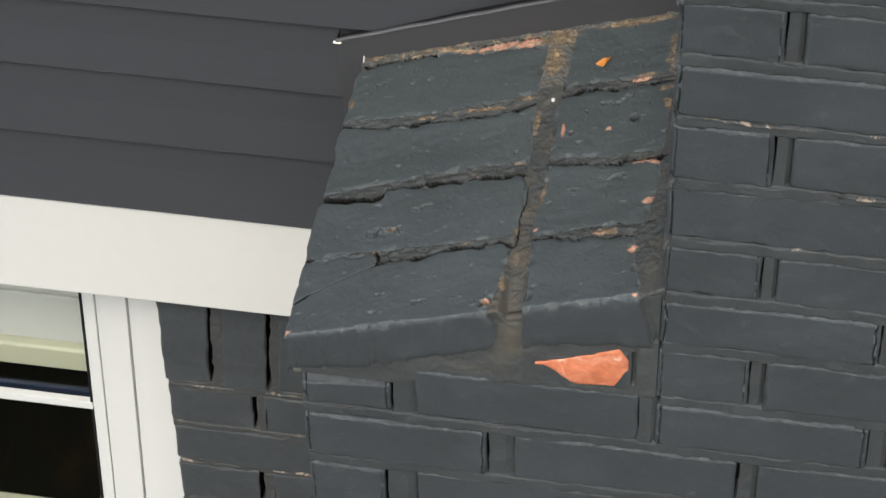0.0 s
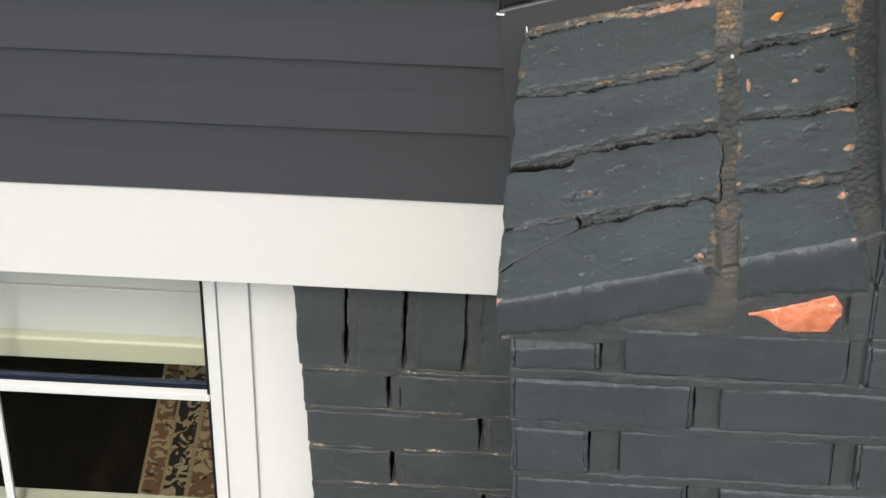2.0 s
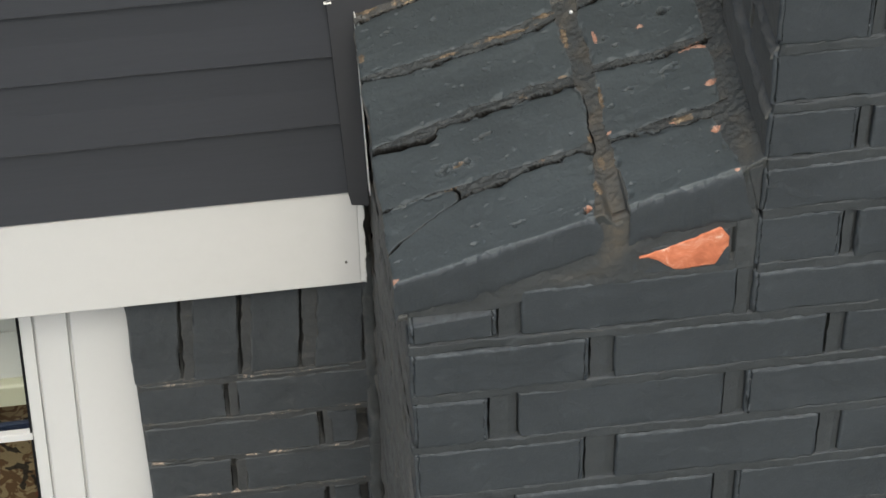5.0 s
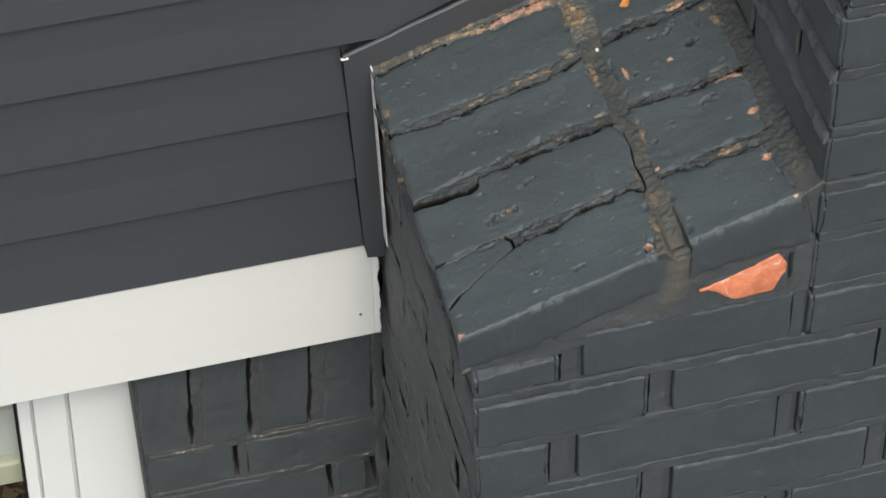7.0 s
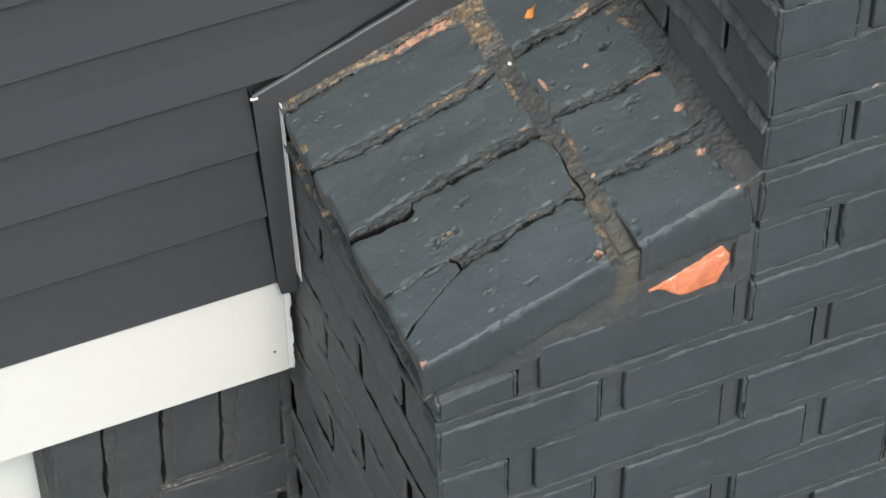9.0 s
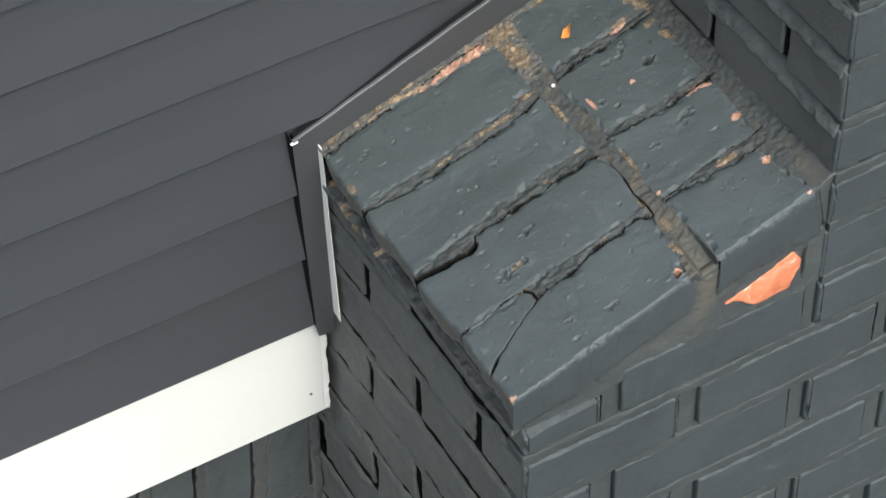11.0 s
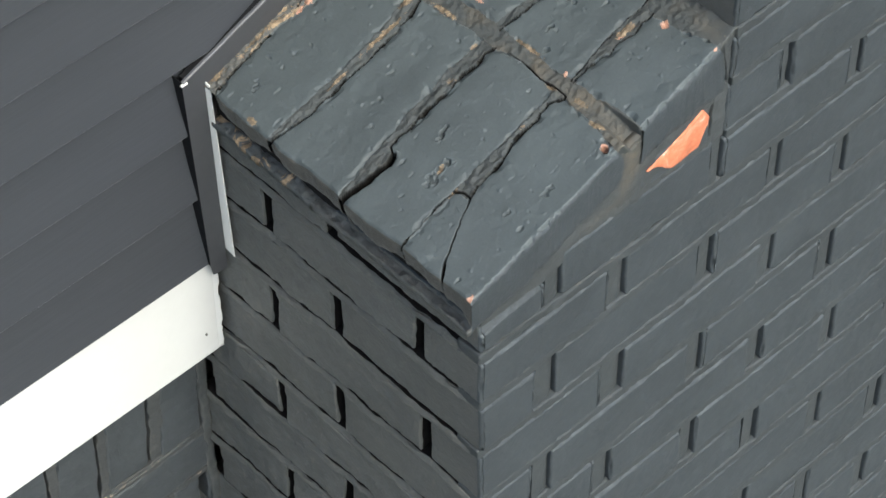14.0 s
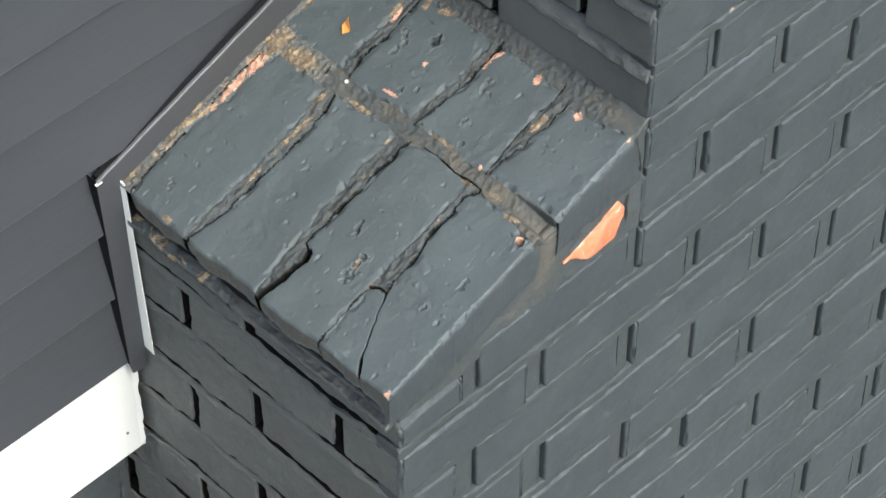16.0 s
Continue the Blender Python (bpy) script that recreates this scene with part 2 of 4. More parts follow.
def dark_boards():
    m, nt, bsdf = nodes_of("dark_floorboards")
    p = world_pos(nt)
    mp = nt.nodes.new("ShaderNodeMapping")
    mp.inputs["Scale"].default_value = (14, 1.2, 1)
    nt.links.new(p, mp.inputs["Vector"])
    a = noise_node(nt, 2.5, 6, 0.65, 0.4, mp.outputs["Vector"])
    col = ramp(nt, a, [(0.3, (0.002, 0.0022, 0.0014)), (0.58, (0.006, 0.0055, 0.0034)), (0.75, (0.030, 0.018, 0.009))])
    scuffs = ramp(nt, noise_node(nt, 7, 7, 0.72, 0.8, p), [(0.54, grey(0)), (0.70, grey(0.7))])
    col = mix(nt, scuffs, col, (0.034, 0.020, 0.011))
    nt.links.new(col, bsdf.inputs["Base Color"])
    bsdf.inputs["Roughness"].default_value = 0.35
    add_bump(nt, bsdf, [(a, 0.001, 0.4)])
    return m


def glass():
    m, nt, bsdf = nodes_of("window_glass")
    out = nt.nodes["Material Output"]
    nt.nodes.remove(bsdf)
    t, g, f, s = (nt.nodes.new("ShaderNode" + k) for k in ("BsdfTransparent", "BsdfGlossy", "Fresnel", "MixShader"))
    t.inputs["Color"].default_value = (0.90, 0.92, 0.91, 1)
    g.inputs["Roughness"].default_value = 0.01
    f.inputs["IOR"].default_value = 1.22
    for a, b in ((f.outputs[0], s.inputs[0]), (t.outputs[0], s.inputs[1]), (g.outputs[0], s.inputs[2]), (s.outputs[0], out.inputs["Surface"])):
        nt.links.new(a, b)
    return m


def lawn():
    m, nt, bsdf = nodes_of("lawn")
    p = world_pos(nt)
    a = noise_node(nt, 0.4, 5, 0.6, 0, p)
    b = noise_node(nt, 30, 4, 0.7, 0, p)
    col = mix(nt, b, ramp(nt, a, [(0.3, (0.040, 0.046, 0.030)), (0.7, (0.066, 0.072, 0.046))]), (0.055, 0.060, 0.040))
    nt.links.new(col, bsdf.inputs["Base Color"])
    bsdf.inputs["Roughness"].default_value = 0.9
    add_bump(nt, bsdf, [(b, 0.03, 0.8)])
    return m


M_leaf = plain('dry_orange_flake', (0.55, 0.22, 0.05), 0.5, 0.0005, 200, 0.2)
M_navy = plain("dark_blue_strip", (0.012, 0.020, 0.045), 0.5)
M_clay, M_boards, M_glass, M_lawn = clay(), dark_boards(), glass(), lawn()


# ---------------------------------------------------------------- mesh tools
Z = 3.0          # height of the chimney shoulder's foot over the ground


def mesh_object(name, verts, faces, mat, parent=None, label="", smooth=False):
    me = bpy.data.meshes.new(name)
    me.from_pydata([tuple(v) for v in verts], [], faces)
    me.materials.append(mat)
    me.update()
    if smooth:
        me.polygons.foreach_set("use_smooth", [True] * len(me.polygons))
    ob = new(name, me)
    if parent:
        ob.parent = parent
    if label:
        ob["label"] = label
    return ob


# bare spots on the cap: x, y, two radii, turn
CLAY = ((-0.0115, -0.4170, 0.0075, 0.0055, 0.0), (0.2690, -0.2605, 0.0166, 0.0050, 0.10), (0.2800, -0.2640, 0.0089, 0.0044, -0.4), (0.2795, -0.3105, 0.0111, 0.0066, 0.2), (0.2725, -0.3655, 0.0083, 0.0066, 0.3),
        (0.2345, -0.2145, 0.0056, 0.0042, 0.0), (0.2560, -0.1560, 0.0155, 0.0039, 0.2), (0.1180, -0.0850, 0.0446, 0.0070, 0.03), (0.1480, -0.0845, 0.0243, 0.0115, 0.0),
        (0.2810, -0.4185, 0.0041, 0.0018, 0.0), (0.1950, -0.2100, 0.0034, 0.0143, 0.1), (0.1570, -0.4070, 0.0061, 0.0068, 0.0), (0.1880, -0.3300, 0.0078, 0.0034, 0.3), (0.2440, -0.3430, 0.0089, 0.0034, 0.0))
SAND = ((0.2480, -0.3420, 0.0190, 0.0065, -0.20), (0.2840, -0.1930, 0.0070, 0.0160, 0.2), (0.2790, -0.1720, 0.0110, 0.0070, 0.3), (0.1680, -0.3860, 0.0045, 0.0180, 0.2), (0.2600, -0.1520, 0.0240, 0.0050, 0.1),
        (0.1760, -0.3600, 0.0050, 0.0130, 0.0), (0.1715, -0.3280, 0.0040, 0.0140, 0.0), (0.1560, -0.1610, 0.0160, 0.0060, -0.1), (0.1200, -0.1680, 0.0450, 0.0040, 0.0), (0.0650, -0.1690, 0.0250, 0.0030, 0.0),
        (0.0010, -0.0730, 0.0200, 0.0080, -0.1), (0.0500, -0.0760, 0.0300, 0.0040, 0.0), (0.1743, -0.1150, 0.0160, 0.0380, 0.0), (0.1750, -0.0850, 0.0300, 0.0150, 0.0), (0.1700, -0.1950, 0.0050, 0.0260, 0.0), (-0.0090, -0.1350, 0.0050, 0.0120, 0.1), (0.2850, -0.1250, 0.0150, 0.0600, 0.0), (0.2450, -0.0780, 0.0600, 0.0080, 0.0), 
        (0.1880, -0.2850, 0.0035, 0.0300, 0.0), (0.0500, -0.3335, 0.0120, 0.0025, 0.1), (0.0585, -0.3080, 0.0080, 0.0035, 0.2), (0.1600, -0.2430, 0.0080, 0.0030, 0.0))


def wear(me, spots, key):
    """Where the paint is gone: 1 in the middle of a bare spot, falling to 0 at its rim."""
    vals = []
    for v in me.vertices:
        best = 0.0
        for x, y, rx, ry, turn in spots:
            dx, dy = v.co.x - x, v.co.y - y
            if abs(dx) < 0.06 and abs(dy) < 0.06:
                ca, sa = math.cos(turn), math.sin(turn)
                best = max(best, 1 - math.hypot((ca * dx + sa * dy) / rx, (ca * dy - sa * dx) / ry))
        vals.append(best)
    me.attributes.new(key, "FLOAT", "POINT").data.foreach_set("value", vals)


def part(name, bm, mat, parent=None, label="", smooth=False):
    me = bpy.data.meshes.new(name)
    bmesh.ops.recalc_face_normals(bm, faces=bm.faces[:])
    bm.to_mesh(me)
    bm.free()
    me.materials.append(mat)
    if smooth:
        me.polygons.foreach_set("use_smooth", [True] * len(me.polygons))
    ob = new(name, me)
    if parent:
        ob.parent = parent
    if label:
        ob["label"] = label
    return ob


def add_box(bm, x0, x1, y0, y1, z0, z1, bevel=0.0, seg=1):
    r = bmesh.ops.create_cube(bm, size=1.0, matrix=Matrix.LocRotScale(((x0 + x1) / 2, (y0 + y1) / 2, (z0 + z1) / 2), None, (x1 - x0, y1 - y0, z1 - z0)))
    if bevel:
        es = list({e for v in r["verts"] for e in v.link_edges})
        bmesh.ops.bevel(bm, geom=es, offset=bevel, segments=seg, profile=0.6, affect="EDGES")


def box(name, x0, x1, y0, y1, z0, z1, mat, parent=None, label="", bevel=0.002):
    bm = bmesh.new()
    add_box(bm, x0, x1, y0, y1, z0, z1, bevel, 2)
    return part(name, bm, mat, parent, label)


def prism(outline, y0, y1):
    """A bmesh of the outline in (x, z), drawn out from y0 to y1."""
    bm = bmesh.new()
    a = [bm.verts.new((x, y0, z)) for x, z in outline]
    b = [bm.verts.new((x, y1, z)) for x, z in outline]
    bm.faces.new(a)
    bm.faces.new(b[::-1])
    n = len(outline)
    for i in range(n):
        bm.faces.new((a[i], a[(i + 1) % n], b[(i + 1) % n], b[i]))
    return bm


def lattice(n, bevel):
    inner = [bevel + (1 - 2 * bevel) * i / n for i in range(n + 1)]
    if bevel < 0.15:
        inner = inner[:1] + [bevel * 2] + inner[1:-1] + [1 - bevel * 2] + inner[-1:]
    return [0.0] + inner + [1.0]


def rough_block(name, lo, hi, mat, parent, seed, cells=(16, 1, 6), bevel=0.0014, amp=0.0009, label="", skew=None, ledge=None, dark_sides=None, crumble=0.0):
    """A brick: rounded, slightly uneven edges and faces; crumble breaks up the arrises."""
    lo, hi = Vector(lo), Vector(hi)
    size = hi - lo
    ax = [lattice(cells[k], min(0.4, bevel / max(size[k], 1e-4))) for k in range(3)]
    n = [len(a) - 1 for a in ax]
    index, verts, faces, in_shade = {}, [], [], []
    off = Vector((seed * 3.17 % 50, seed * 7.31 % 50, seed * 1.93 % 50))

    def vert(i, j, k):
        key = (i, j, k)
        if key in index:
            return index[key]
        q = Vector((lo.x + ax[0][i] * size.x, lo.y + ax[1][j] * size.y, lo.z + ax[2][k] * size.z))
        ends = [c == 0 or c == m for c, m in zip(key, n)]
        if sum(ends) >= 2:
            for d in range(3):
                if ends[d]:
                    q[d] += (bevel * (0.32 if sum(ends) == 2 else 0.5)) * (1 if key[d] == 0 else -1)
        w = noise.noise_vector(q * 75 + off) * amp * 0.8 + noise.noise_vector(q * 20 + off) * amp * 1.3
        near = sum(c <= 1 or c >= m - 1 for c, m in zip(key, n)) >= 2
        if crumble and near:
            upright = 2 <= key[2] <= n[2] - 2
            w = w + (noise.noise_vector(q * 240 + off) + 0.6 * noise.noise_vector(q * 110 - off)) * (crumble * (0.06 if upright else 1.0))
        chip = min(0.004, max(0.0, noise.noise(q * 45 - off) - 0.22) * 0.010) if sum(ends) >= 2 else 0.0
        mid = (lo + hi) / 2
        q = q + w + Vector([math.copysign(chip, mid[d] - q[d]) if ends[d] else 0 for d in range(3)])
        if ledge is not None and key[2] == n[2] and key[ledge] == 0:
            q[ledge] += 0.0006 + 0.0009 * noise.noise(q * 90 + off)
        if skew:
            q = skew(q)
        index[key] = len(verts)
        verts.append(q)
        return index[key]

    for d in range(3):
        e, g = (d + 1) % 3, (d + 2) % 3
        for side in (0, n[d]):
            for a in range(n[e]):
                for b in range(n[g]):
                    f = []
                    for da, db in ((0, 0), (1, 0), (1, 1), (0, 1)):
                        key = [0, 0, 0]
                        key[d], key[e], key[g] = side, a + da, b + db
                        f.append(vert(*key))
                    faces.append(f if side else f[::-1])
                    # sides within a joint are coloured near-black to paint its shade
                    inner = dark_sides and d == dark_sides[0] and dark_sides[1 if side == 0 else 2]
                    if inner and dark_sides[3] >= 0:       # the first cells from the outer face keep the face colour
                        pos = {e: a, g: b}[dark_sides[3]]
                        inner = pos >= (dark_sides[4] if len(dark_sides) > 4 else 2)
                    in_shade.append(1 if inner else 0)
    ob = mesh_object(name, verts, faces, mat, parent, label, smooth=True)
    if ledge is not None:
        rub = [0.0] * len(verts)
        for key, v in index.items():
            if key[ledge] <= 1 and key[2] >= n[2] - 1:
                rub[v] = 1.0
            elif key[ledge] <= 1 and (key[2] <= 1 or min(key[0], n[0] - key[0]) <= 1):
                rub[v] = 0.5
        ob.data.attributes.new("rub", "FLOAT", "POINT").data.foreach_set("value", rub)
    if dark_sides:
        ob.data.materials.append(M_joint_shade)
        ob.data.polygons.foreach_set("material_index", in_shade)
    return ob


def rough_sheet(name, place, nu, nv, mat, parent, amp=0.002, freq=60, label="", skirt=0.02, spots=False):
    """A closed uneven slab: place(u, v) gives the point and the outward normal on a unit square."""
    verts, faces = [], []
    for i in range(nu + 1):
        for j in range(nv + 1):
            p, nrm = place(i / nu, j / nv)
            d = noise.noise(p * freq) * amp + noise.noise(p * freq * 1.9) * amp * 0.6 + noise.noise(p * freq * 3.1) * amp * 0.25 + noise.noise(p * freq * 0.33) * amp * 0.5
            verts.append(p + nrm * d)
    w = nv + 1
    for i in range(nu):
        for j in range(nv):
            a = i * w + j
            faces.append((a, a + w, a + w + 1, a + 1))
    rim = [i * w for i in range(nu + 1)] + [nu * w + j for j in range(1, nv + 1)] + [i * w + nv for i in range(nu - 1, -1, -1)] + [j for j in range(nv - 1, 0, -1)]
    top = len(verts)
    verts += [verts[k] - nrm * skirt for k in rim]
    for k, a in enumerate(rim):
        m = (k + 1) % len(rim)
        faces.append((rim[m], a, top + k, top + m))
    faces.append(tuple(range(len(verts) - 1, top - 1, -1)))
    ob = mesh_object(name, verts, faces, mat, parent, label, smooth=True)
    if spots:
        wear(ob.data, CLAY, "clay")
        wear(ob.data, SAND, "sand")
    return ob


# ---------------------------------------------------------------- ground and house shell
# Ground is out of view: assumed, and toned for the light it bounces.
bm = bmesh.new()
bmesh.ops.create_grid(bm, x_segments=40, y_segments=40, size=600)
tagged(part("ground", bm, M_lawn), "unseen ground, assumed to be lawn round the house", "lawn", kind="structure")

# Added pale strip out of view; bounces light up onto wall and chimney.
tagged(box("bounce_strip", -7, 7, -0.9, 0.0, -0.02, 0.02, plain("bounce_strip_tone", (0.33, 0.325, 0.31), 0.85, 0.002, 40, 0.1), bevel=0.005), "unseen pale strip added to bounce light onto the wall", "paving", kind="structure")

WIN_L, WIN_R, WIN_B, WIN_T = -1.30, -0.268, Z - 1.64, Z - 0.40      # the opening in the masonry
HOUSE_L, HOUSE_R, ROOM_BACK, TOP = -3.2, 2.6, 4.2, Z + 1.1
bm = bmesh.new()
for x0, x1, z0, z1 in ((HOUSE_L, WIN_L, 0, TOP), (WIN_R, HOUSE_R, 0, TOP), (WIN_L, WIN_R, 0, WIN_B), (WIN_L, WIN_R, WIN_T, TOP)):
    add_box(bm, x0, x1, 0.030, 0.22, z0, z1)
wall_front = tagged(part("wall_front", bm, M_joint), "brick house wall painted dark grey, mortar joints worn", "wall", kind="structure")
FLOOR = Z - 2.25
for nm, b in (("wall_left", (HOUSE_L, HOUSE_L + 0.2, 0.22, ROOM_BACK, 0, TOP)), ("wall_right", (HOUSE_R - 0.2, HOUSE_R, 0.22, ROOM_BACK, 0, TOP)),
              ("wall_back", (HOUSE_L, HOUSE_R, ROOM_BACK, ROOM_BACK + 0.2, 0, TOP))):
    tagged(box(nm, *b, M_plaster, bevel=0), "plain plastered wall closing the room", "wall", kind="structure")
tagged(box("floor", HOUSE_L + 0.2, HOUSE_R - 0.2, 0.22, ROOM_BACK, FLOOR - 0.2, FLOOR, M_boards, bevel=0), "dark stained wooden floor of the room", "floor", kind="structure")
tagged(box("ceiling", HOUSE_L + 0.2, HOUSE_R - 0.2, 0.22, ROOM_BACK, Z + 0.35, Z + 0.5, M_plaster, bevel=0), "plain room ceiling", "ceiling", kind="structure")
tagged(box("roof", HOUSE_L, HOUSE_R, 0.0, ROOM_BACK + 0.2, TOP, TOP + 0.12, M_siding, bevel=0), "plain flat roof closing the house", "roof", kind="structure")

# ---------------------------------------------------------------- siding, fascia, channels
SLOPE_A, SLOPE_B = -0.036, 0.328         # the shoulder rises to the stack: z = A + B x
STACK_X = 0.303
LAPS = [-0.279, -0.1830, -0.0935, -0.007, 0.0775, 0.1625, 0.2485, 0.3355, 0.4225, 0.51, 0.597, 0.684, 0.77]


def right_end(z):
    if z < -0.03:
        return -0.0346 - (z + 0.019) * 0.0415
    return min(STACK_X + 0.01, max(-0.0340, (z + 0.012) / SLOPE_B))


siding = tagged(new("lap_siding"), "dark charcoal grey vinyl lap siding with faint wood grain", "siding", kind="structure")
for zb, zt in zip(LAPS, LAPS[1:]):
    bm = bmesh.new()
    prof = [(-0.0545, zt + 0.014), (-0.0610, (zb + zt) / 2), (-0.0680, zb + 0.001), (-0.0675, zb), (-0.0480, zb + 0.003)]
    steps = 14
    cols = []
    for s in range(steps + 1):
        u = s / steps
        ring = []
        for y, z in prof:
            x1 = right_end(z)
            x = HOUSE_L + (x1 - HOUSE_L) * (1 - (1 - u) ** 2)
            sag = 0.0007 * math.sin(x * 7 + zb * 31)
            ring.append(bm.verts.new((x, y + sag, Z + z)))
        cols.append(ring)
    for a, b in zip(cols, cols[1:]):
        for k in range(len(prof) - 1):
            bm.faces.new((a[k], a[k + 1], b[k + 1], b[k]))
    part("plank", bm, M_siding, siding)
tagged(box("siding_backing", HOUSE_L, STACK_X, -0.05, 0.004, Z - 0.285, TOP, M_gap, bevel=0), "sheathing behind the siding, black for the shade in its gaps", "wall", kind="structure")
tagged(box("upper_siding", HOUSE_L, HOUSE_R, -0.056, -0.051, Z + 0.782, TOP, M_siding, bevel=0), "dark siding high on the wall", "siding", kind="structure")

# white fascia board under the siding, with a ragged end of caulk and a nail hole
fascia = tagged(box("fascia_board", HOUSE_L, -0.0150, -0.060, 0.005, Z - 0.4220, Z - 0.2875, M_fascia, bevel=0.0015),
                "smooth white painted fascia board under the siding", "fascia", kind="structure")


def caulk_place(u, v):
    z = Z - 0.4215 + 0.131 * u
    w = 0.0060 + 0.0030 * noise.noise(Vector((u * 7, 3, 1))) + 0.0016 * noise.noise(Vector((u * 21, 5, 1)))
    return Vector((-0.0168 + v * (w + 0.0015), -0.0590 - 0.0014 * v, z)), Vector((0, -1, 0))


rough_sheet("caulk", caulk_place, 40, 8, M_caulk, fascia, 0.0003, 110, "ragged white caulk at the end", 0.006)
bm = bmesh.new()
bmesh.ops.create_cone(bm, cap_ends=True, segments=10, radius1=0.0014, radius2=0.0014, depth=0.002, matrix=pose(-0.030, -0.0603, Z - 0.388, 90))
part("nail", bm, M_nail, fascia, "dark nail head")

# dark channel that closes the siding against the chimney
channel = tagged(new("side_channel"), "dark metal channel trim between siding and chimney", "trim", kind="structure")
outline = [(-0.0350, Z - 0.0185), (-0.0100, Z - 0.034), (-0.0040, Z - 0.2965), (-0.0180, Z - 0.2945), (-0.0215, Z - 0.2935), (-0.0240, Z - 0.279)]
part("face", prism(outline, -0.0715, -0.0700), M_trim, channel)
bm = bmesh.new()
q = [bm.verts.new(p) for p in ((-0.0100, -0.0708, Z - 0.034), (-0.0040, -0.0708, Z - 0.268), (-0.0036, -0.0835, Z - 0.271), (-0.0092, -0.0775, Z - 0.036))]
r = [bm.verts.new(v.co + Vector((0.0008, 0, 0))) for v in q]
bm.faces.new(q)
bm.faces.new(r[::-1])
for k in range(4):
    bm.faces.new((q[k], r[k], r[(k + 1) % 4], q[(k + 1) % 4]))
part("return_lip", bm, M_alu, channel, "bare pale aluminium lip")
# black strips that stand in for shade inside the channel
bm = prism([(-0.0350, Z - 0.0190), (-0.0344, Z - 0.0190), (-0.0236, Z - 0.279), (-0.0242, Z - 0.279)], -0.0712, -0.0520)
part("hem", bm, M_gap, channel, "black strip painting the shade inside the edge")
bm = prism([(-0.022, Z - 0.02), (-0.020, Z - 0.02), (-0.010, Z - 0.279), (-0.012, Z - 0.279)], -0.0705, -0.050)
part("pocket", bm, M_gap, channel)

# the same channel runs up the slope of the shoulder
flashing = tagged(new("slope_flashing"), "dark metal flashing channel along the chimney shoulder", "flashing", kind="structure")
x0, x1 = -0.0350, STACK_X


def on_slope(x, lift):
    return (x, Z + SLOPE_A + SLOPE_B * x + lift)


def top_lift(x):
    return 0.0290 + 0.0150 * (x - x0) / (x1 - x0)


part("face", prism([on_slope(x0 + 0.001, 0.026), on_slope(-0.010, 0.000), on_slope(x1, -0.004), on_slope(x1, top_lift(x1)), on_slope(x0, top_lift(x0))], -0.0725, -0.0712), M_trim, flashing)
sect = [(-0.0725, -0.0022), (-0.0738, -0.0016), (-0.0742, -0.0003), (-0.0734, 0.0008), (-0.0720, 0.0010), (-0.0700, 0.0004)]
bm = bmesh.new()
rings = []
for k in range(25):
    x = x0 + (x1 - x0) * k / 24
    wob = 0.0004 * math.sin(k * 1.7)
    rings.append([bm.verts.new((x, y, on_slope(x, top_lift(x) + dz + wob)[1])) for y, dz in sect])
for a, b in zip(rings, rings[1:]):
    for k in range(len(sect) - 1):
        bm.faces.new((a[k], a[k + 1], b[k + 1], b[k]))
part("rolled_edge", bm, M_rim, flashing, "rolled edge, paler for its highlight", smooth=True)
# black filler strip that stands in for shade in the open pocket
part("pocket", prism([on_slope(x0 + 0.004, top_lift(x0) - 0.012), on_slope(x1, top_lift(x1) - 0.012), on_slope(x1, top_lift(x1) - 0.0012), on_slope(x0 + 0.004, top_lift(x0) - 0.0012)], -0.0712, -0.0630), M_gap, flashing, "black filler painting the shade behind the edge")
bm = bmesh.new()
add_box(bm, -0.0375, -0.0300, -0.0745, -0.0715, Z - 0.0215, Z - 0.0195, 0.0006)
part("bent_tab", bm, M_alu, flashing, "small bent tab of bare metal")

# ---------------------------------------------------------------- window
window = tagged(new("window_1"), "white vinyl sash window with grilles, shade half raised", "window", kind="structure")
CAS = 0.090       # face of the casing, set back behind the bricks
zt, zb = Z - 0.40, WIN_B
GY = 0.110        # the upper pane
LEAN = 0.040      # shear that fits the frame to the camera's view
GL, GR = WIN_L + WIN_R + 0.3925, -0.3925


def rail(name, x0, x1, y0, y1, z0, z1, mat=M_white, parent=window, label="", bevel=0.002, lean=True):
    ob = box(name, x0, x1, y0, y1, z0, z1, mat, parent, label, bevel)
    if lean:
        for v in ob.data.vertices:
            v.co.x += LEAN * (v.co.z - (Z - 0.60))
    return ob


for side in (1, -1):
    def sx(a):
        return a if side == 1 else WIN_L + WIN_R - a
    for nm, a, b, y0, y1 in (("casing", -0.3345, -0.2500, CAS, 0.20), ("frame_bead", -0.3385, -0.3345, CAS + 0.012, 0.18), ("frame", -0.3745, -0.3385, CAS + 0.004, 0.18), ("frame_bead", -0.3775, -0.3745, CAS + 0.016, 0.18), ("sash_stile", -0.3920, -0.3775, CAS + 0.009, 0.16)):
        rail(nm, min(sx(a), sx(b)), max(sx(a), sx(b)), y0, y1, zb, zt, bevel=0.0015)
MEET = Z - 1.066
sash = rail("sash_head", GL, GR, CAS + 0.010, 0.16, zt - 0.02, zt)
meeting = rail("meeting_rail", GL, GR, CAS + 0.008, 0.128, MEET - 0.035, MEET, label="white meeting rail")
rail("lower_rail", GL, GR, 0.1282, 0.160, MEET - 0.045, MEET - 0.002, M_hem, label="cream inner meeting rail")
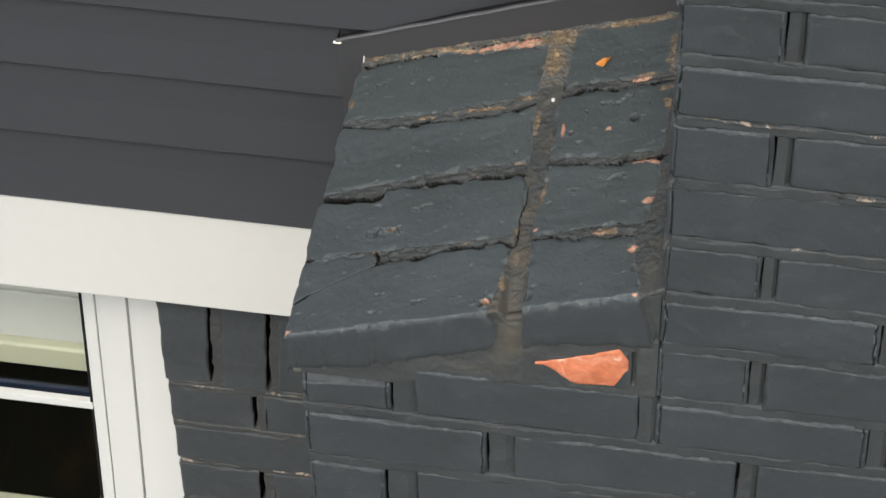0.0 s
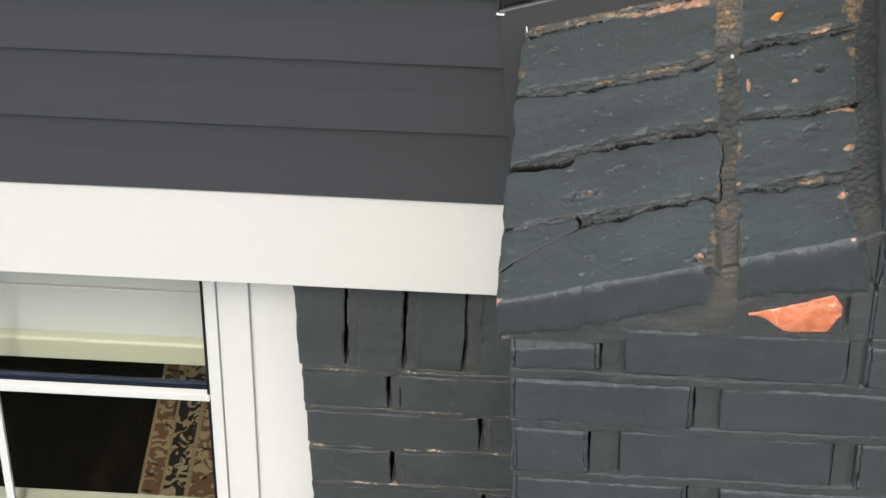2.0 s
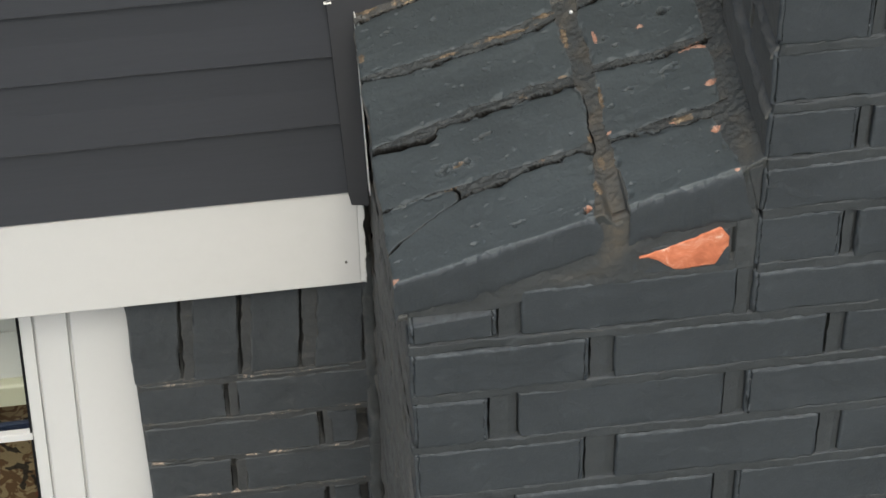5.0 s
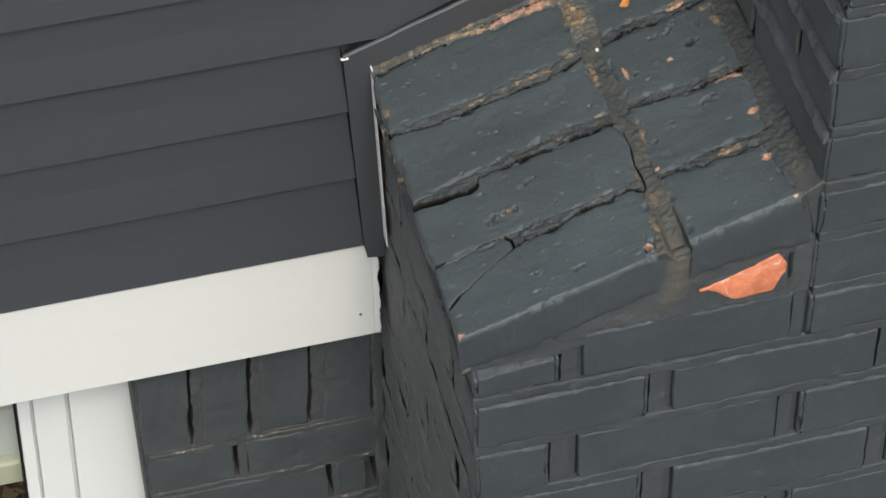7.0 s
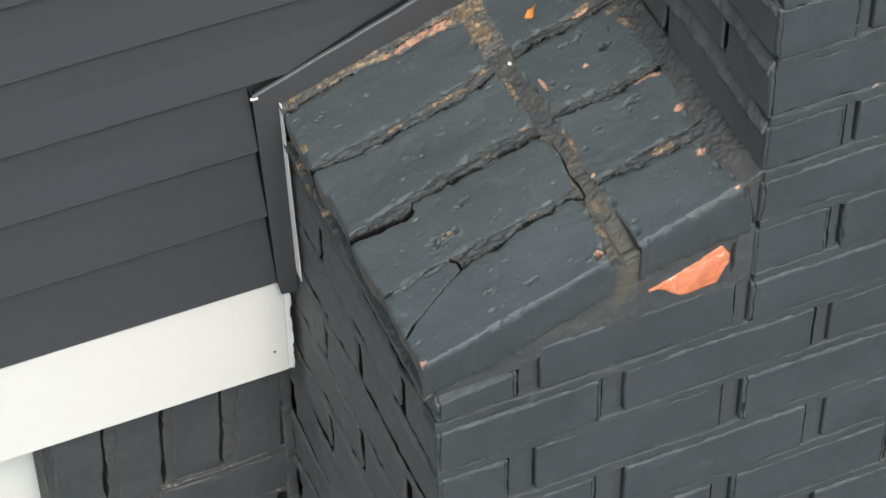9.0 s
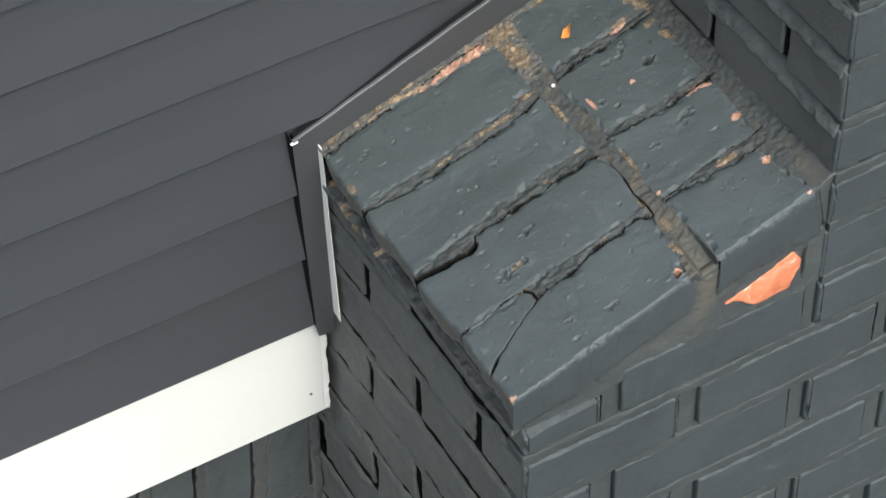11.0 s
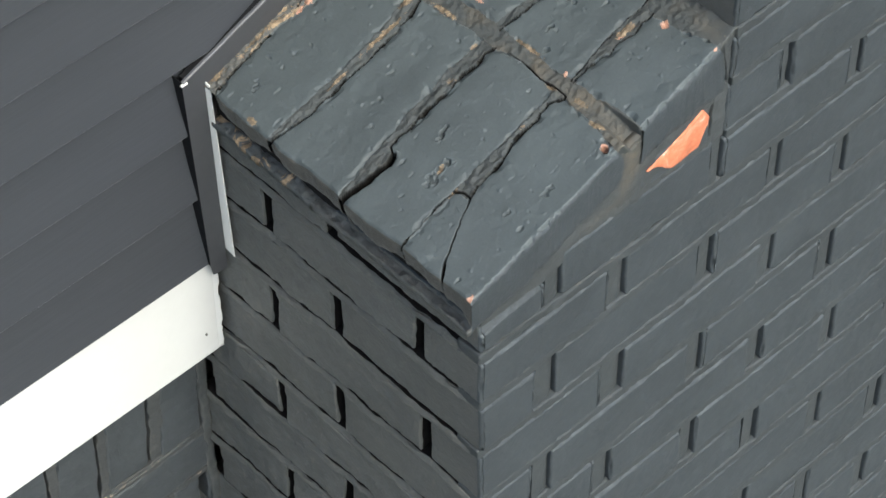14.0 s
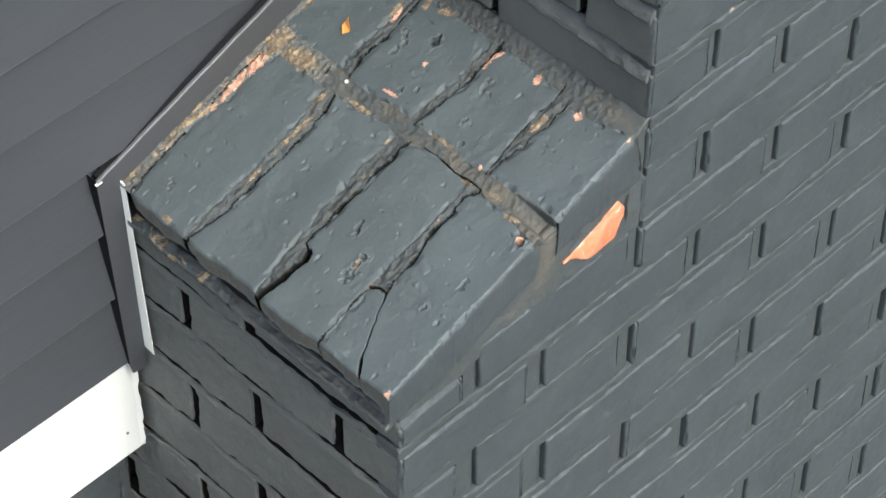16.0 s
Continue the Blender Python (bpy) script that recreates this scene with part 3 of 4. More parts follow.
for x in (-0.655, -0.655 - 0.262):
    rail("grille_bar", x - 0.0050, x + 0.0050, GY - 0.012, GY - 0.004, MEET, zt - 0.02, parent=sash, bevel=0.001)
rail("grille_bar", GL, GR, GY - 0.0125, GY - 0.0035, Z - 0.8045, Z - 0.7925, parent=sash, bevel=0.001)

# dark blue strip that shows just above the grille bar
rail("grille_strip", GL, GR, GY + 0.0040, GY + 0.0100, Z - 0.8045, Z - 0.7925, M_navy, sash, "dark blue strip behind the grille bar", 0.001)
for x in (GR - 0.0014, GL + 0.0014):
    rail("gasket", x - 0.0014, x + 0.0014, CAS + 0.0085, 0.118, MEET, zt - 0.02, M_gap, sash, "thin dark glazing gasket", 0.0005)


def pane(y, z0, z1):
    ob = mesh_object("pane", [(GL - 0.02, y, z0), (GR, y, z0), (GR, y, z1), (GL - 0.02, y, z1)], [(0, 1, 2, 3)], M_glass, window)
    ob.visible_shadow = False


pane(GY, MEET - 0.01, zt)
pane(GY + 0.045, zb + 0.04, MEET - 0.03)
rail("bottom_rail", GL, GR, CAS + 0.03, 0.18, zb, zb + 0.05)
rail("sill", WIN_L, WIN_R, -0.03, 0.20, zb - 0.03, zb, lean=False)
bm = bmesh.new()
add_box(bm, -0.535, -0.485, 0.138, 0.150, MEET - 0.008, MEET - 0.004, 0.0015, 2)
add_box(bm, -0.525, -0.495, 0.139, 0.146, MEET - 0.004, MEET + 0.000, 0.002, 2)
part("sash_lock", bm, M_steel, meeting, "small metal sash lock")

# roller shade behind the upper pane
shade = tagged(new("roller_shade"), "white roller shade with a cream hem bar behind the window", "window shade")
bm = bmesh.new()
add_box(bm, WIN_L + 0.06, -0.33, 0.205, 0.207, Z - 0.8120, Z - 0.25)
add_box(bm, WIN_L + 0.06, -0.33, 0.2000, 0.2045, Z - 0.7310, Z - 0.7270, 0.001)
part("cloth", bm, M_blind, shade)
bm = bmesh.new()
add_box(bm, WIN_L + 0.06, -0.33, 0.192, 0.212, Z - 0.852, Z - 0.813, 0.006, 3)
part("hem_bar", bm, M_hem, shade, "cream hem bar")

# rug on the floor of the room
def rug_cloth(field, name):
    m, nt, bsdf = nodes_of(name)
    p = world_pos(nt)
    v = nt.nodes.new("ShaderNodeTexVoronoi")
    v.inputs["Scale"].default_value = 17 if field else 34
    nt.links.new(p, v.inputs["Vector"])
    a = noise_node(nt, 30, 2, 0.5, 1.8, p)
    b = noise_node(nt, 24, 2, 0.5, 1.4, p)
    beige, brown, black, red = (0.38, 0.29, 0.165), (0.17, 0.095, 0.045), (0.014, 0.012, 0.011), (0.20, 0.07, 0.035)
    if field:
        col = mix(nt, ramp(nt, a, [(0.46, grey(0)), (0.50, grey(1))]), beige, brown)
        col = mix(nt, ramp(nt, v.outputs["Distance"], [(0.16, grey(1)), (0.22, grey(0))]), col, red)
        col = mix(nt, ramp(nt, b, [(0.60, grey(0)), (0.63, grey(0.9))]), col, black)
    else:
        col = mix(nt, ramp(nt, a, [(0.50, grey(0)), (0.53, grey(1))]), black, beige)
        col = mix(nt, ramp(nt, v.outputs["Distance"], [(0.12, grey(1)), (0.18, grey(0))]), col, brown)
    nt.links.new(col, bsdf.inputs["Base Color"])
    bsdf.inputs["Roughness"].default_value = 0.95
    add_bump(nt, bsdf, [(noise_node(nt, 300, 3, 0.6, 0, p), 0.003, 0.7)])
    return m


M_field, M_border = rug_cloth(True, "rug_field"), rug_cloth(False, "rug_border")
M_stripe = plain("rug_stripe", (0.33, 0.25, 0.145), 0.95, 0.002, 300, 0.2)
rug = tagged(new("rug"), "ornate beige and black patterned rug on dark floorboards", "rug")
RX0, RX1, RY0, RY1 = -0.805, 0.9, 0.55, 3.6
for nm, d0, d1, m, h in (("border", 0.0, 0.006, M_stripe, 0.010), ("border", 0.006, 0.040, M_field, 0.0105), ("border", 0.040, 0.045, M_stripe, 0.011),
                         ("border", 0.045, 0.085, M_border, 0.0105), ("border", 0.085, 0.093, M_stripe, 0.011)):
    bm = bmesh.new()
    for x0_, x1_, y0_, y1_ in ((RX0 + d0, RX0 + d1, RY0 + d0, RY1 - d0), (RX1 - d1, RX1 - d0, RY0 + d0, RY1 - d0), (RX0 + d1, RX1 - d1, RY0 + d0, RY0 + d1), (RX0 + d1, RX1 - d1, RY1 - d1, RY1 - d0)):
        add_box(bm, x0_, x1_, y0_, y1_, FLOOR, FLOOR + h)
    part(nm, bm, m, rug)
box("field", RX0 + 0.093, RX1 - 0.093, RY0 + 0.093, RY1 - 0.093, FLOOR, FLOOR + 0.010, M_field, rug, bevel=0)

# ---------------------------------------------------------------- house brickwork beside the window
HY = -0.010      # face of the bricks
rng = random.Random(4)
seed = [0]


def soldier_lean(q):
    """Shears the upright bricks to fit the camera's view; their edges wander."""
    if q.z > Z - 0.610:
        return q + Vector((0.055 * (q.z - Z + 0.48) * min(1.0, max(0.0, (q.x + 0.2665) / 0.056)) + 0.0010 * noise.noise(Vector((q.x * 20, 0, q.z * 45))), 0, 0))
    return q


def house_brick(x0, x1, z0, z1):
    seed[0] += 1
    rough_block("brick", (x0, HY + rng.uniform(-0.001, 0.001), Z + z0), (x1, 0.05, Z + z1), M_house, wall_front, seed[0],
                (40, 1, 14) if x1 - x0 > z1 - z0 else (14, 1, 44), amp=0.0015, dark_sides=(0, False, True, 1), skew=soldier_lean)


for x0, x1 in ((-0.2665, -0.2105), (-0.1945, -0.1460), (-0.1310, -0.0795), (-0.0610, -0.0095)):
    house_brick(x0, x1, -0.604, -0.405)
HT = [-0.616, -0.682, -0.750, -0.815, -0.882, -0.950, -1.018, -1.086, -1.154]
for k, top in enumerate(HT):
    spans = ((-0.265, -0.1715), (-0.158, -0.010)) if k % 2 == 0 else ((-0.265, -0.0685), (-0.056, -0.0245), (-0.014, 0.0))
    for x0, x1 in spans:
        house_brick(x0 + rng.uniform(-0.003, 0.003) * (x0 > -0.2), x1 + rng.uniform(-0.002, 0.002), top - 0.0575, top)
# mortar in the joints, shrunk away from the bricks at one side
for x0, x1 in ((-0.2062, -0.1940), (-0.1420, -0.1305), (-0.0757, -0.0605)):
    rough_block("mortar_joint", (x0, HY - 0.0002, Z - 0.606), (x1 + 0.001, 0.04, Z - 0.405), M_gritty, wall_front, 860 + int(x0 * -1000), (9, 1, 110), 0.0008, 0.0020, skew=soldier_lean)
rough_block("mortar_joint", (-0.265, HY - 0.0006, Z - 0.6165), (-0.002, 0.04, Z - 0.6035), M_gritty, wall_front, 859, (130, 1, 6), 0.0008, 0.0022)
for k, top in enumerate(HT):
    xa = (-0.1665, -0.157) if k % 2 == 0 else (-0.0635, -0.055)
    rough_block("mortar_joint", (xa[0], HY + 0.0004, Z + top - 0.058), (xa[1] + 0.0012, 0.04, Z + top), M_gritty, wall_front, 840 + k, (5, 1, 30), 0.0008, 0.0016)
    rough_block("mortar_joint", (-0.264, HY - 0.0002, Z + top - 0.0674), (0.0, 0.04, Z + top - 0.0566), M_gritty, wall_front, 820 + k, (130, 1, 5), 0.0010, 0.0022)
    xs_ = (-0.262, -0.19, -0.155, -0.03) if k % 2 == 0 else (-0.258, -0.10, -0.055, -0.02)
    for xa_, xb_ in (xs_[:2], xs_[2:]):
        rough_block("mortar_edge", (xa_, HY - 0.0014, Z + top + 0.0062), (xb_, HY + 0.004, Z + top + 0.0090), M_crumb, wall_front, 900 + k, (60, 1, 2), 0.0008, 0.0016)
rough_block("mortar_joint", (-0.0125, HY - 0.0012, Z - 1.16), (0.0008, 0.03, Z - 0.430), M_joint, wall_front, 880, (3, 1, 260), 0.002, 0.0024)

# ---------------------------------------------------------------- chimney
FY = -0.42                         # front face
RIGHT = 1.15
TOPS = [0.498, 0.434, 0.3705, 0.3095, 0.249, 0.1835, 0.1176, 0.0550, -0.0053, -0.0740, -0.1350, -0.2020, -0.2735, -0.3465, -0.4190, -0.4870, -0.5590, -0.6310, -0.7050, -0.7780, -0.8500, -0.9220, -0.9940, -1.0660, -1.138]
FIRST = -8                         # course number of the first entry; course 1 lies under the cap bricks
chimney = tagged(new("chimney"), "painted dark grey brick chimney with a sloped shoulder, paint flaking", "chimney")
REC = 0.032
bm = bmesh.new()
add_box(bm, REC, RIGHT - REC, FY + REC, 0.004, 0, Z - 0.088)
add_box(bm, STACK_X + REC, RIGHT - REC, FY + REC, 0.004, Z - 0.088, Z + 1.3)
part("core", bm, M_core, chimney, "mortar core, darkened for the shade deep in the joints")

rng = random.Random(11)


def face_brick(lo, hi, mat=M_brick, cells=(16, 1, 6), skew=None, name="brick", label="", bevel=0.0014, dark_sides=(0, True, True, 1), amp=0.0008):
    seed[0] += 1
    return rough_block(name, lo, hi, mat, chimney, seed[0], cells, bevel, amp, label, skew, 0 if cells[0] == 1 else 1, dark_sides, 0.0009)


# upright joints of each course: where the brick ends and where the next one begins
JOINTS = {-6: ((0.3815, 0.3950), (0.590, 0.607)), -5: ((0.480, 0.494), (0.694, 0.710)), -4: ((0.3810, 0.3945), (0.590, 0.607)), -3: ((0.480, 0.494), (0.694, 0.710)),
          -2: ((0.3800, 0.3925), (0.588, 0.604)), -1: ((0.4793, 0.4935), (0.694, 0.710)), 0: ((0.3780, 0.3910), (0.587, 0.602), (0.800, 0.815)),
          1: ((0.481, 0.498), (0.694, 0.710)), 2: ((0.1605, 0.1835), (0.3755, 0.3930), (0.590, 0.6130), (0.802, 0.820)),
          3: ((0.0700, 0.0965), (0.2858, 0.3065), (0.480, 0.4975), (0.695, 0.715)), 4: ((0.1590, 0.1890), (0.3797, 0.4010), (0.590, 0.6155), (0.803, 0.823)),
          5: ((0.0690, 0.0945), (0.2835, 0.3055), (0.4785, 0.5000), (0.695, 0.715)), 6: ((0.1560, 0.1795), (0.3785, 0.4020), (0.592, 0.6165), (0.805, 0.825)),
          7: ((0.0650, 0.0870), (0.2860, 0.3080), (0.503, 0.5245), (0.715, 0.736)), 8: ((0.1600, 0.1820), (0.3890, 0.4120), (0.6150, 0.6370), (0.825, 0.845)),
          9: ((0.0760, 0.0985), (0.2900, 0.3120), (0.502, 0.5245), (0.7300, 0.7530))}
SIDE_JOINTS = {c: [j + rng.uniform(-0.004, 0.004) for j in ((-0.345, -0.136) if c % 2 == 0 else (-0.228, -0.020))] for c in range(1, 17)}
W = 0.0118


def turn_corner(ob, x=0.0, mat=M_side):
    """The end of a corner brick shows on the chimney's side, in its brightened material."""
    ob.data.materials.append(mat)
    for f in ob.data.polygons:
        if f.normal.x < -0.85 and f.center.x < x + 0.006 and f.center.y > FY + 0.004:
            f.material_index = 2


def stack_joints(c):
    return [-0.2335] if c % 2 == 0 else [-0.3370, -0.1310]


slots = []                         # upright joints: x of both sides, top, bottom
for k, top in enumerate(TOPS[:-1]):
    c = k + FIRST
    bot = TOPS[k + 1] + 0.0105
    start = 0.0
    if c <= 0:
        start = STACK_X
        slots.append((STACK_X - 0.013, STACK_X, top, bot)) if c in (0, -1) else None
    if c == 1:
        start = 0.3035
    pairs = JOINTS[c] if c in JOINTS else JOINTS[-6 if c < 0 and c % 2 == 0 else -5 if c < 0 else 8 if c % 2 == 0 else 9]
    lefts = [start] + [b for a, b in pairs]
    rights = [a - 0.0009 for a, b in pairs] + [RIGHT]
    slots += [(a, b, top, bot) for a, b in pairs]
    for x0, x1 in zip(lefts, rights):
        lo = (x0 + (rng.uniform(-0.001, 0.001) if x0 == 0 else 0), FY + rng.uniform(-0.0012, 0.0012), Z + bot)
        up = Z + top + rng.uniform(-0.0012, 0.0008)
        if x0 == STACK_X and c <= -1:
            turn_corner(face_brick(lo, (x1, stack_joints(c)[0] - 0.0045, up), dark_sides=(0, False, True, 1), cells=(90, 30, 16), bevel=0.0020), STACK_X, M_stack)
        elif x0 > 0.01:
            face_brick(lo, (x1, FY + 0.085, up), dark_sides=(0, False, True, 1), cells=(90, 1, 16), bevel=0.0020)
        else:
            turn_corner(face_brick(lo, (x1, SIDE_JOINTS[c][0] - W / 2, up), dark_sides=(0, False, True, 1), cells=(90, 30, 16), bevel=0.0020))
# course 1 under the cap: a cut brick at the corner, then a full one
def cut_top(q):
    if q.y < FY + 0.004:
        return Vector((q.x, q.y, Z - 0.120 + (q.z - Z + 0.120) * (0.0230 + 0.12 * q.x) / 0.036))
    return q


turn_corner(face_brick((0.0, FY, Z - 0.120), (0.0770, SIDE_JOINTS[1][0] - W / 2, Z - 0.0840), dark_sides=(0, False, True, 1), cells=(40, 44, 10), bevel=0.0020, skew=cut_top))
face_brick((0.0990, FY + 0.0005, Z - 0.1235), (0.2885, FY + 0.085, Z - 0.0655), dark_sides=(0, False, True, 1), cells=(90, 1, 16), bevel=0.0020)
# mortar: upright joints shrunk from the brick at one side, bed joints nearly flush
def wedge_joint(a, b, z0, z1):
    """Mortar flush at one side, tooled deeper towards the next brick."""
    bm = bmesh.new()
    d = rng.uniform(-0.001, 0.001)
    rings = []
    for k in range(7):
        z = z0 + (z1 - z0) * k / 6
        w = 0.0006 * rng.uniform(-1, 1)
        rings.append([bm.verts.new(p) for p in ((a + w, FY + 0.0022 + d * 0.5, z), (a * 0.35 + b * 0.65, FY + 0.0030 + d + w, z), (b - 0.0014, FY + 0.0058 + d, z), (b, FY + 0.0080 + d, z), (b, FY + 0.034, z), (a + w, FY + 0.034, z))])
    for p, q in zip(rings, rings[1:]):
        for k in range(6):
            bm.faces.new((p[k], p[(k + 1) % 6], q[(k + 1) % 6], q[k]))
    bm.faces.new(rings[0])
    bm.faces.new(rings[-1])
    return part("mortar_joint", bm, M_mortar, chimney)


for a, b, zt_, zb_ in slots:
    wedge_joint(a + 0.0012 + rng.uniform(-0.0009, 0.0007), b + 0.0003, Z + zb_ - 0.001, Z + zt_ + 0.001)
wedge_joint(0.0790, 0.1006, Z - 0.124, Z - 0.07)
wedge_joint(0.2890, 0.3050, Z - 0.130, Z - 0.058)
for k, top in enumerate(TOPS[1:-1]):
    c = k + 1 + FIRST
    rough_block("mortar_joint", (-0.0006 if c >= 2 else STACK_X + 0.003, FY + 0.0002, Z + top - 0.0010), (RIGHT - 0.004, FY + 0.03, Z + top + 0.0116), M_mortar, chimney, 400 + k, (420, 1, 6), 0.0015, 0.0013, crumble=0.0011)

for xa_, xb_, z_ in ((0.306, 0.475, 0.2575), (0.425, 0.52, 0.1918), (0.118, 0.172, -0.1262), (0.40, 0.47, 0.1272), (0.56, 0.62, 0.0633)):
    rough_block("mortar_edge", (xa_, FY - 0.0010, Z + z_ - 0.0011), (xb_, FY + 0.004, Z + z_ + 0.0011), M_crumb, chimney, 700 + int(xa_ * 1000), (70, 1, 2), 0.0006, 0.0014)

# side of the lower chimney, towards the window
for k, top in enumerate(TOPS[:-1]):
    c = k + FIRST
    if c < 1:
        continue
    bot = TOPS[k + 1] + 0.0105
    if c == 1:
        top = -0.0890
    js = SIDE_JOINTS[c]
    spans = [(js[0] + W / 2, js[1] - W / 2)] + ([(js[1] + W / 2, 0.003)] if c % 2 == 0 else [])
    for y0, y1 in spans:
        face_brick((rng.uniform(-0.001, 0.001) - (0.003 if c == 1 else 0.0), y0, Z + bot), (0.07, y1, Z + top), mat=M_side, cells=(1, 44, 14), dark_sides=(1, True, True, 0), amp=0.0020)
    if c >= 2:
        rough_block("mortar_joint", (-0.0012, FY + 0.0045, Z + top - 0.0022), (0.03, 0.002, Z + top + 0.0052), M_side, chimney, 500 + k, (1, 150, 3), 0.0012, 0.0019, dark_sides=(2, False, True, 0, 1), skew=lambda q, t_=top: q + Vector((0.0026 * (q.z - Z - t_) / 0.007, 0, 0)) if q.x < 0.01 else q)
# side of the upper stack: bricks with a sloping lip of mortar over each course
def lip_place(top):
    def place(u, v):
        y, z = FY + 0.004 + u * 0.36, top - 0.0085 + 0.0170 * v
        return Vector((STACK_X - 0.0022 + 0.0095 * v * v + 0.0012 * noise.noise(Vector((y * 40, v, top * 90))), y, Z + z + 0.003 * noise.noise(Vector((y * 28, 3, top * 70))))), Vector((-1, 0, 0))
    return place


for k, top in enumerate(TOPS[:-1]):
    c = k + FIRST
    bot = TOPS[k + 1] + 0.0165
    if c > -1:
        continue
    cuts = stack_joints(c) + [-0.055]
    for a, b in zip(cuts, cuts[1:]):
        face_brick((STACK_X + rng.uniform(-0.001, 0.001), a + 0.0045, Z + bot - (0.02 if c == -1 else 0)), (STACK_X + 0.08, b - 0.0045, Z + top - 0.006), M_stack, cells=(1, 40, 12), dark_sides=(1, True, True, 0))
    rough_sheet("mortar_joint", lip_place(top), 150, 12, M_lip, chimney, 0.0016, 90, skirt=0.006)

# the bed of mortar that carries the sloped cap, near-black to paint the shade under it
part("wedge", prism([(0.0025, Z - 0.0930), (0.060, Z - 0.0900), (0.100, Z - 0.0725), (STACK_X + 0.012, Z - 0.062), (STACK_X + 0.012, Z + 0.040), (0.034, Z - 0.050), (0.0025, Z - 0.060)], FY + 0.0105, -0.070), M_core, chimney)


def ease(x, a, b):
    t = np.clip((np.asarray(x, float) - a) / (b - a), 0.0, 1.0)
    return t * t * (3 - 2 * t)


GRAIN_ORDER = np.random.RandomState(5).permutation(512)
GRAIN_TURN = np.random.RandomState(6).uniform(0, 2 * math.pi, 512)


def grit(x, y, scale, seed_=0.0):
    """Smooth random relief between about -0.8 and 0.8; scale in waves per metre."""
    x, y = np.asarray(x, float) * scale + seed_ * 13.7, np.asarray(y, float) * scale + seed_ * 7.9
    i, j = np.floor(x).astype(int), np.floor(y).astype(int)
    u, v = x - i, y - j

    def corner(di, dj):
        a = GRAIN_TURN[(GRAIN_ORDER[(i + di) % 512] + j + dj) % 512]
        return np.cos(a) * (u - di) + np.sin(a) * (v - dj)

    fu, fv = u * u * u * (u * (u * 6 - 15) + 10), v * v * v * (v * (v * 6 - 15) + 10)
    low = corner(0, 0) * (1 - fu) + corner(1, 0) * fu
    high = corner(0, 1) * (1 - fu) + corner(1, 1) * fu
    return (low * (1 - fv) + high * fv) * 1.5


def along(points, axis, at):
    """A drawn line read as a function of x (axis 0) or of y (axis 1)."""
    p = sorted(points, key=lambda q: q[axis])
    return np.interp(at, [q[axis] for q in p], [q[1 - axis] for q in p])


# joints of the cap in plan: the crack in front, the mortar's far edge behind
CRACK_32 = ((-0.012, -0.165), (0.006, -0.169), (0.027, -0.174), (0.068, -0.174), (0.095, -0.176), (0.124, -0.175), (0.153, -0.173), (0.166, -0.169))
RIDGE_32 = ((-0.012, -0.160), (0.005, -0.161), (0.054, -0.163), (0.092, -0.164), (0.138, -0.160), (0.166, -0.156))
GAP_21 = ((-0.016, -0.2570), (-0.005, -0.260), (0.011, -0.2645), (0.025, -0.2650), (0.035, -0.2675), (0.043, -0.2650))
CRACK_21 = ((0.043, -0.265), (0.048, -0.257), (0.057, -0.254), (0.066, -0.257), (0.088, -0.256), (0.113, -0.258), (0.136, -0.256), (0.147, -0.259), (0.160, -0.257), (0.171, -0.261))
RIDGE_21 = ((-0.012, -0.2535), (0.007, -0.253), (0.024, -0.250), (0.053, -0.249), (0.073, -0.244), (0.098, -0.245), (0.129, -0.242), (0.168, -0.245))
CRACK_10 = ((0.056, -0.349), (0.069, -0.346), (0.089, -0.346), (0.101, -0.345), (0.113, -0.340), (0.123, -0.3395), (0.135, -0.342), (0.147, -0.340), (0.159, -0.338), (0.166, -0.344), (0.173, -0.345))
THIN_10 = ((-0.014, -0.334), (0.014, -0.333), (0.032, -0.331), (0.051, -0.333))
RIDGE_10 = ((-0.012, -0.3335), (0.051, -0.3325), (0.069, -0.332), (0.096, -0.333), (0.125, -0.334), (0.155, -0.334), (0.170, -0.333))
CORNER_CRACK = ((-0.018, -0.388), (0.000, -0.375), (0.019, -0.366), (0.035, -0.358), (0.051, -0.352), (0.055, -0.349), (0.055, -0.339), (0.051, -0.333))
COLUMN_L = ((0.166, -0.070), (0.166, -0.145), (0.165, -0.169), (0.167, -0.188), (0.168, -0.209), (0.171, -0.234), (0.169, -0.261), (0.174, -0.280), (0.174, -0.294), (0.172, -0.314), (0.173, -0.335), (0.169, -0.356), (0.168, -0.384), (0.163, -0.405), (0.161, -0.420))
COLUMN_R = ((0.190, -0.070), (0.188, -0.140), (0.186, -0.169), (0.184, -0.192), (0.187, -0.216), (0.188, -0.251), (0.186, -0.276), (0.187, -0.294), (0.185, -0.313), (0.186, -0.328), (0.188, -0.351), (0.187, -0.371), (0.191, -0.389), (0.191, -0.405), (0.189, -0.420))
RIGHT_32 = ((0.186, -0.166), (0.206, -0.162), (0.239, -0.165), (0.263, -0.163), (0.290, -0.163))
RIGHT_21 = ((0.186, -0.250), (0.197, -0.252), (0.210, -0.256), (0.227, -0.256), (0.238, -0.259), (0.267, -0.259), (0.290, -0.258))
RIGHT_10A = ((0.186, -0.338), (0.193, -0.338), (0.214, -0.336), (0.233, -0.334), (0.253, -0.335), (0.269, -0.337), (0.290, -0.335))
RIGHT_10B = ((0.186, -0.3405), (0.211, -0.342), (0.223, -0.347), (0.238, -0.346), (0.251, -0.351), (0.263, -0.349), (0.275, -0.350))
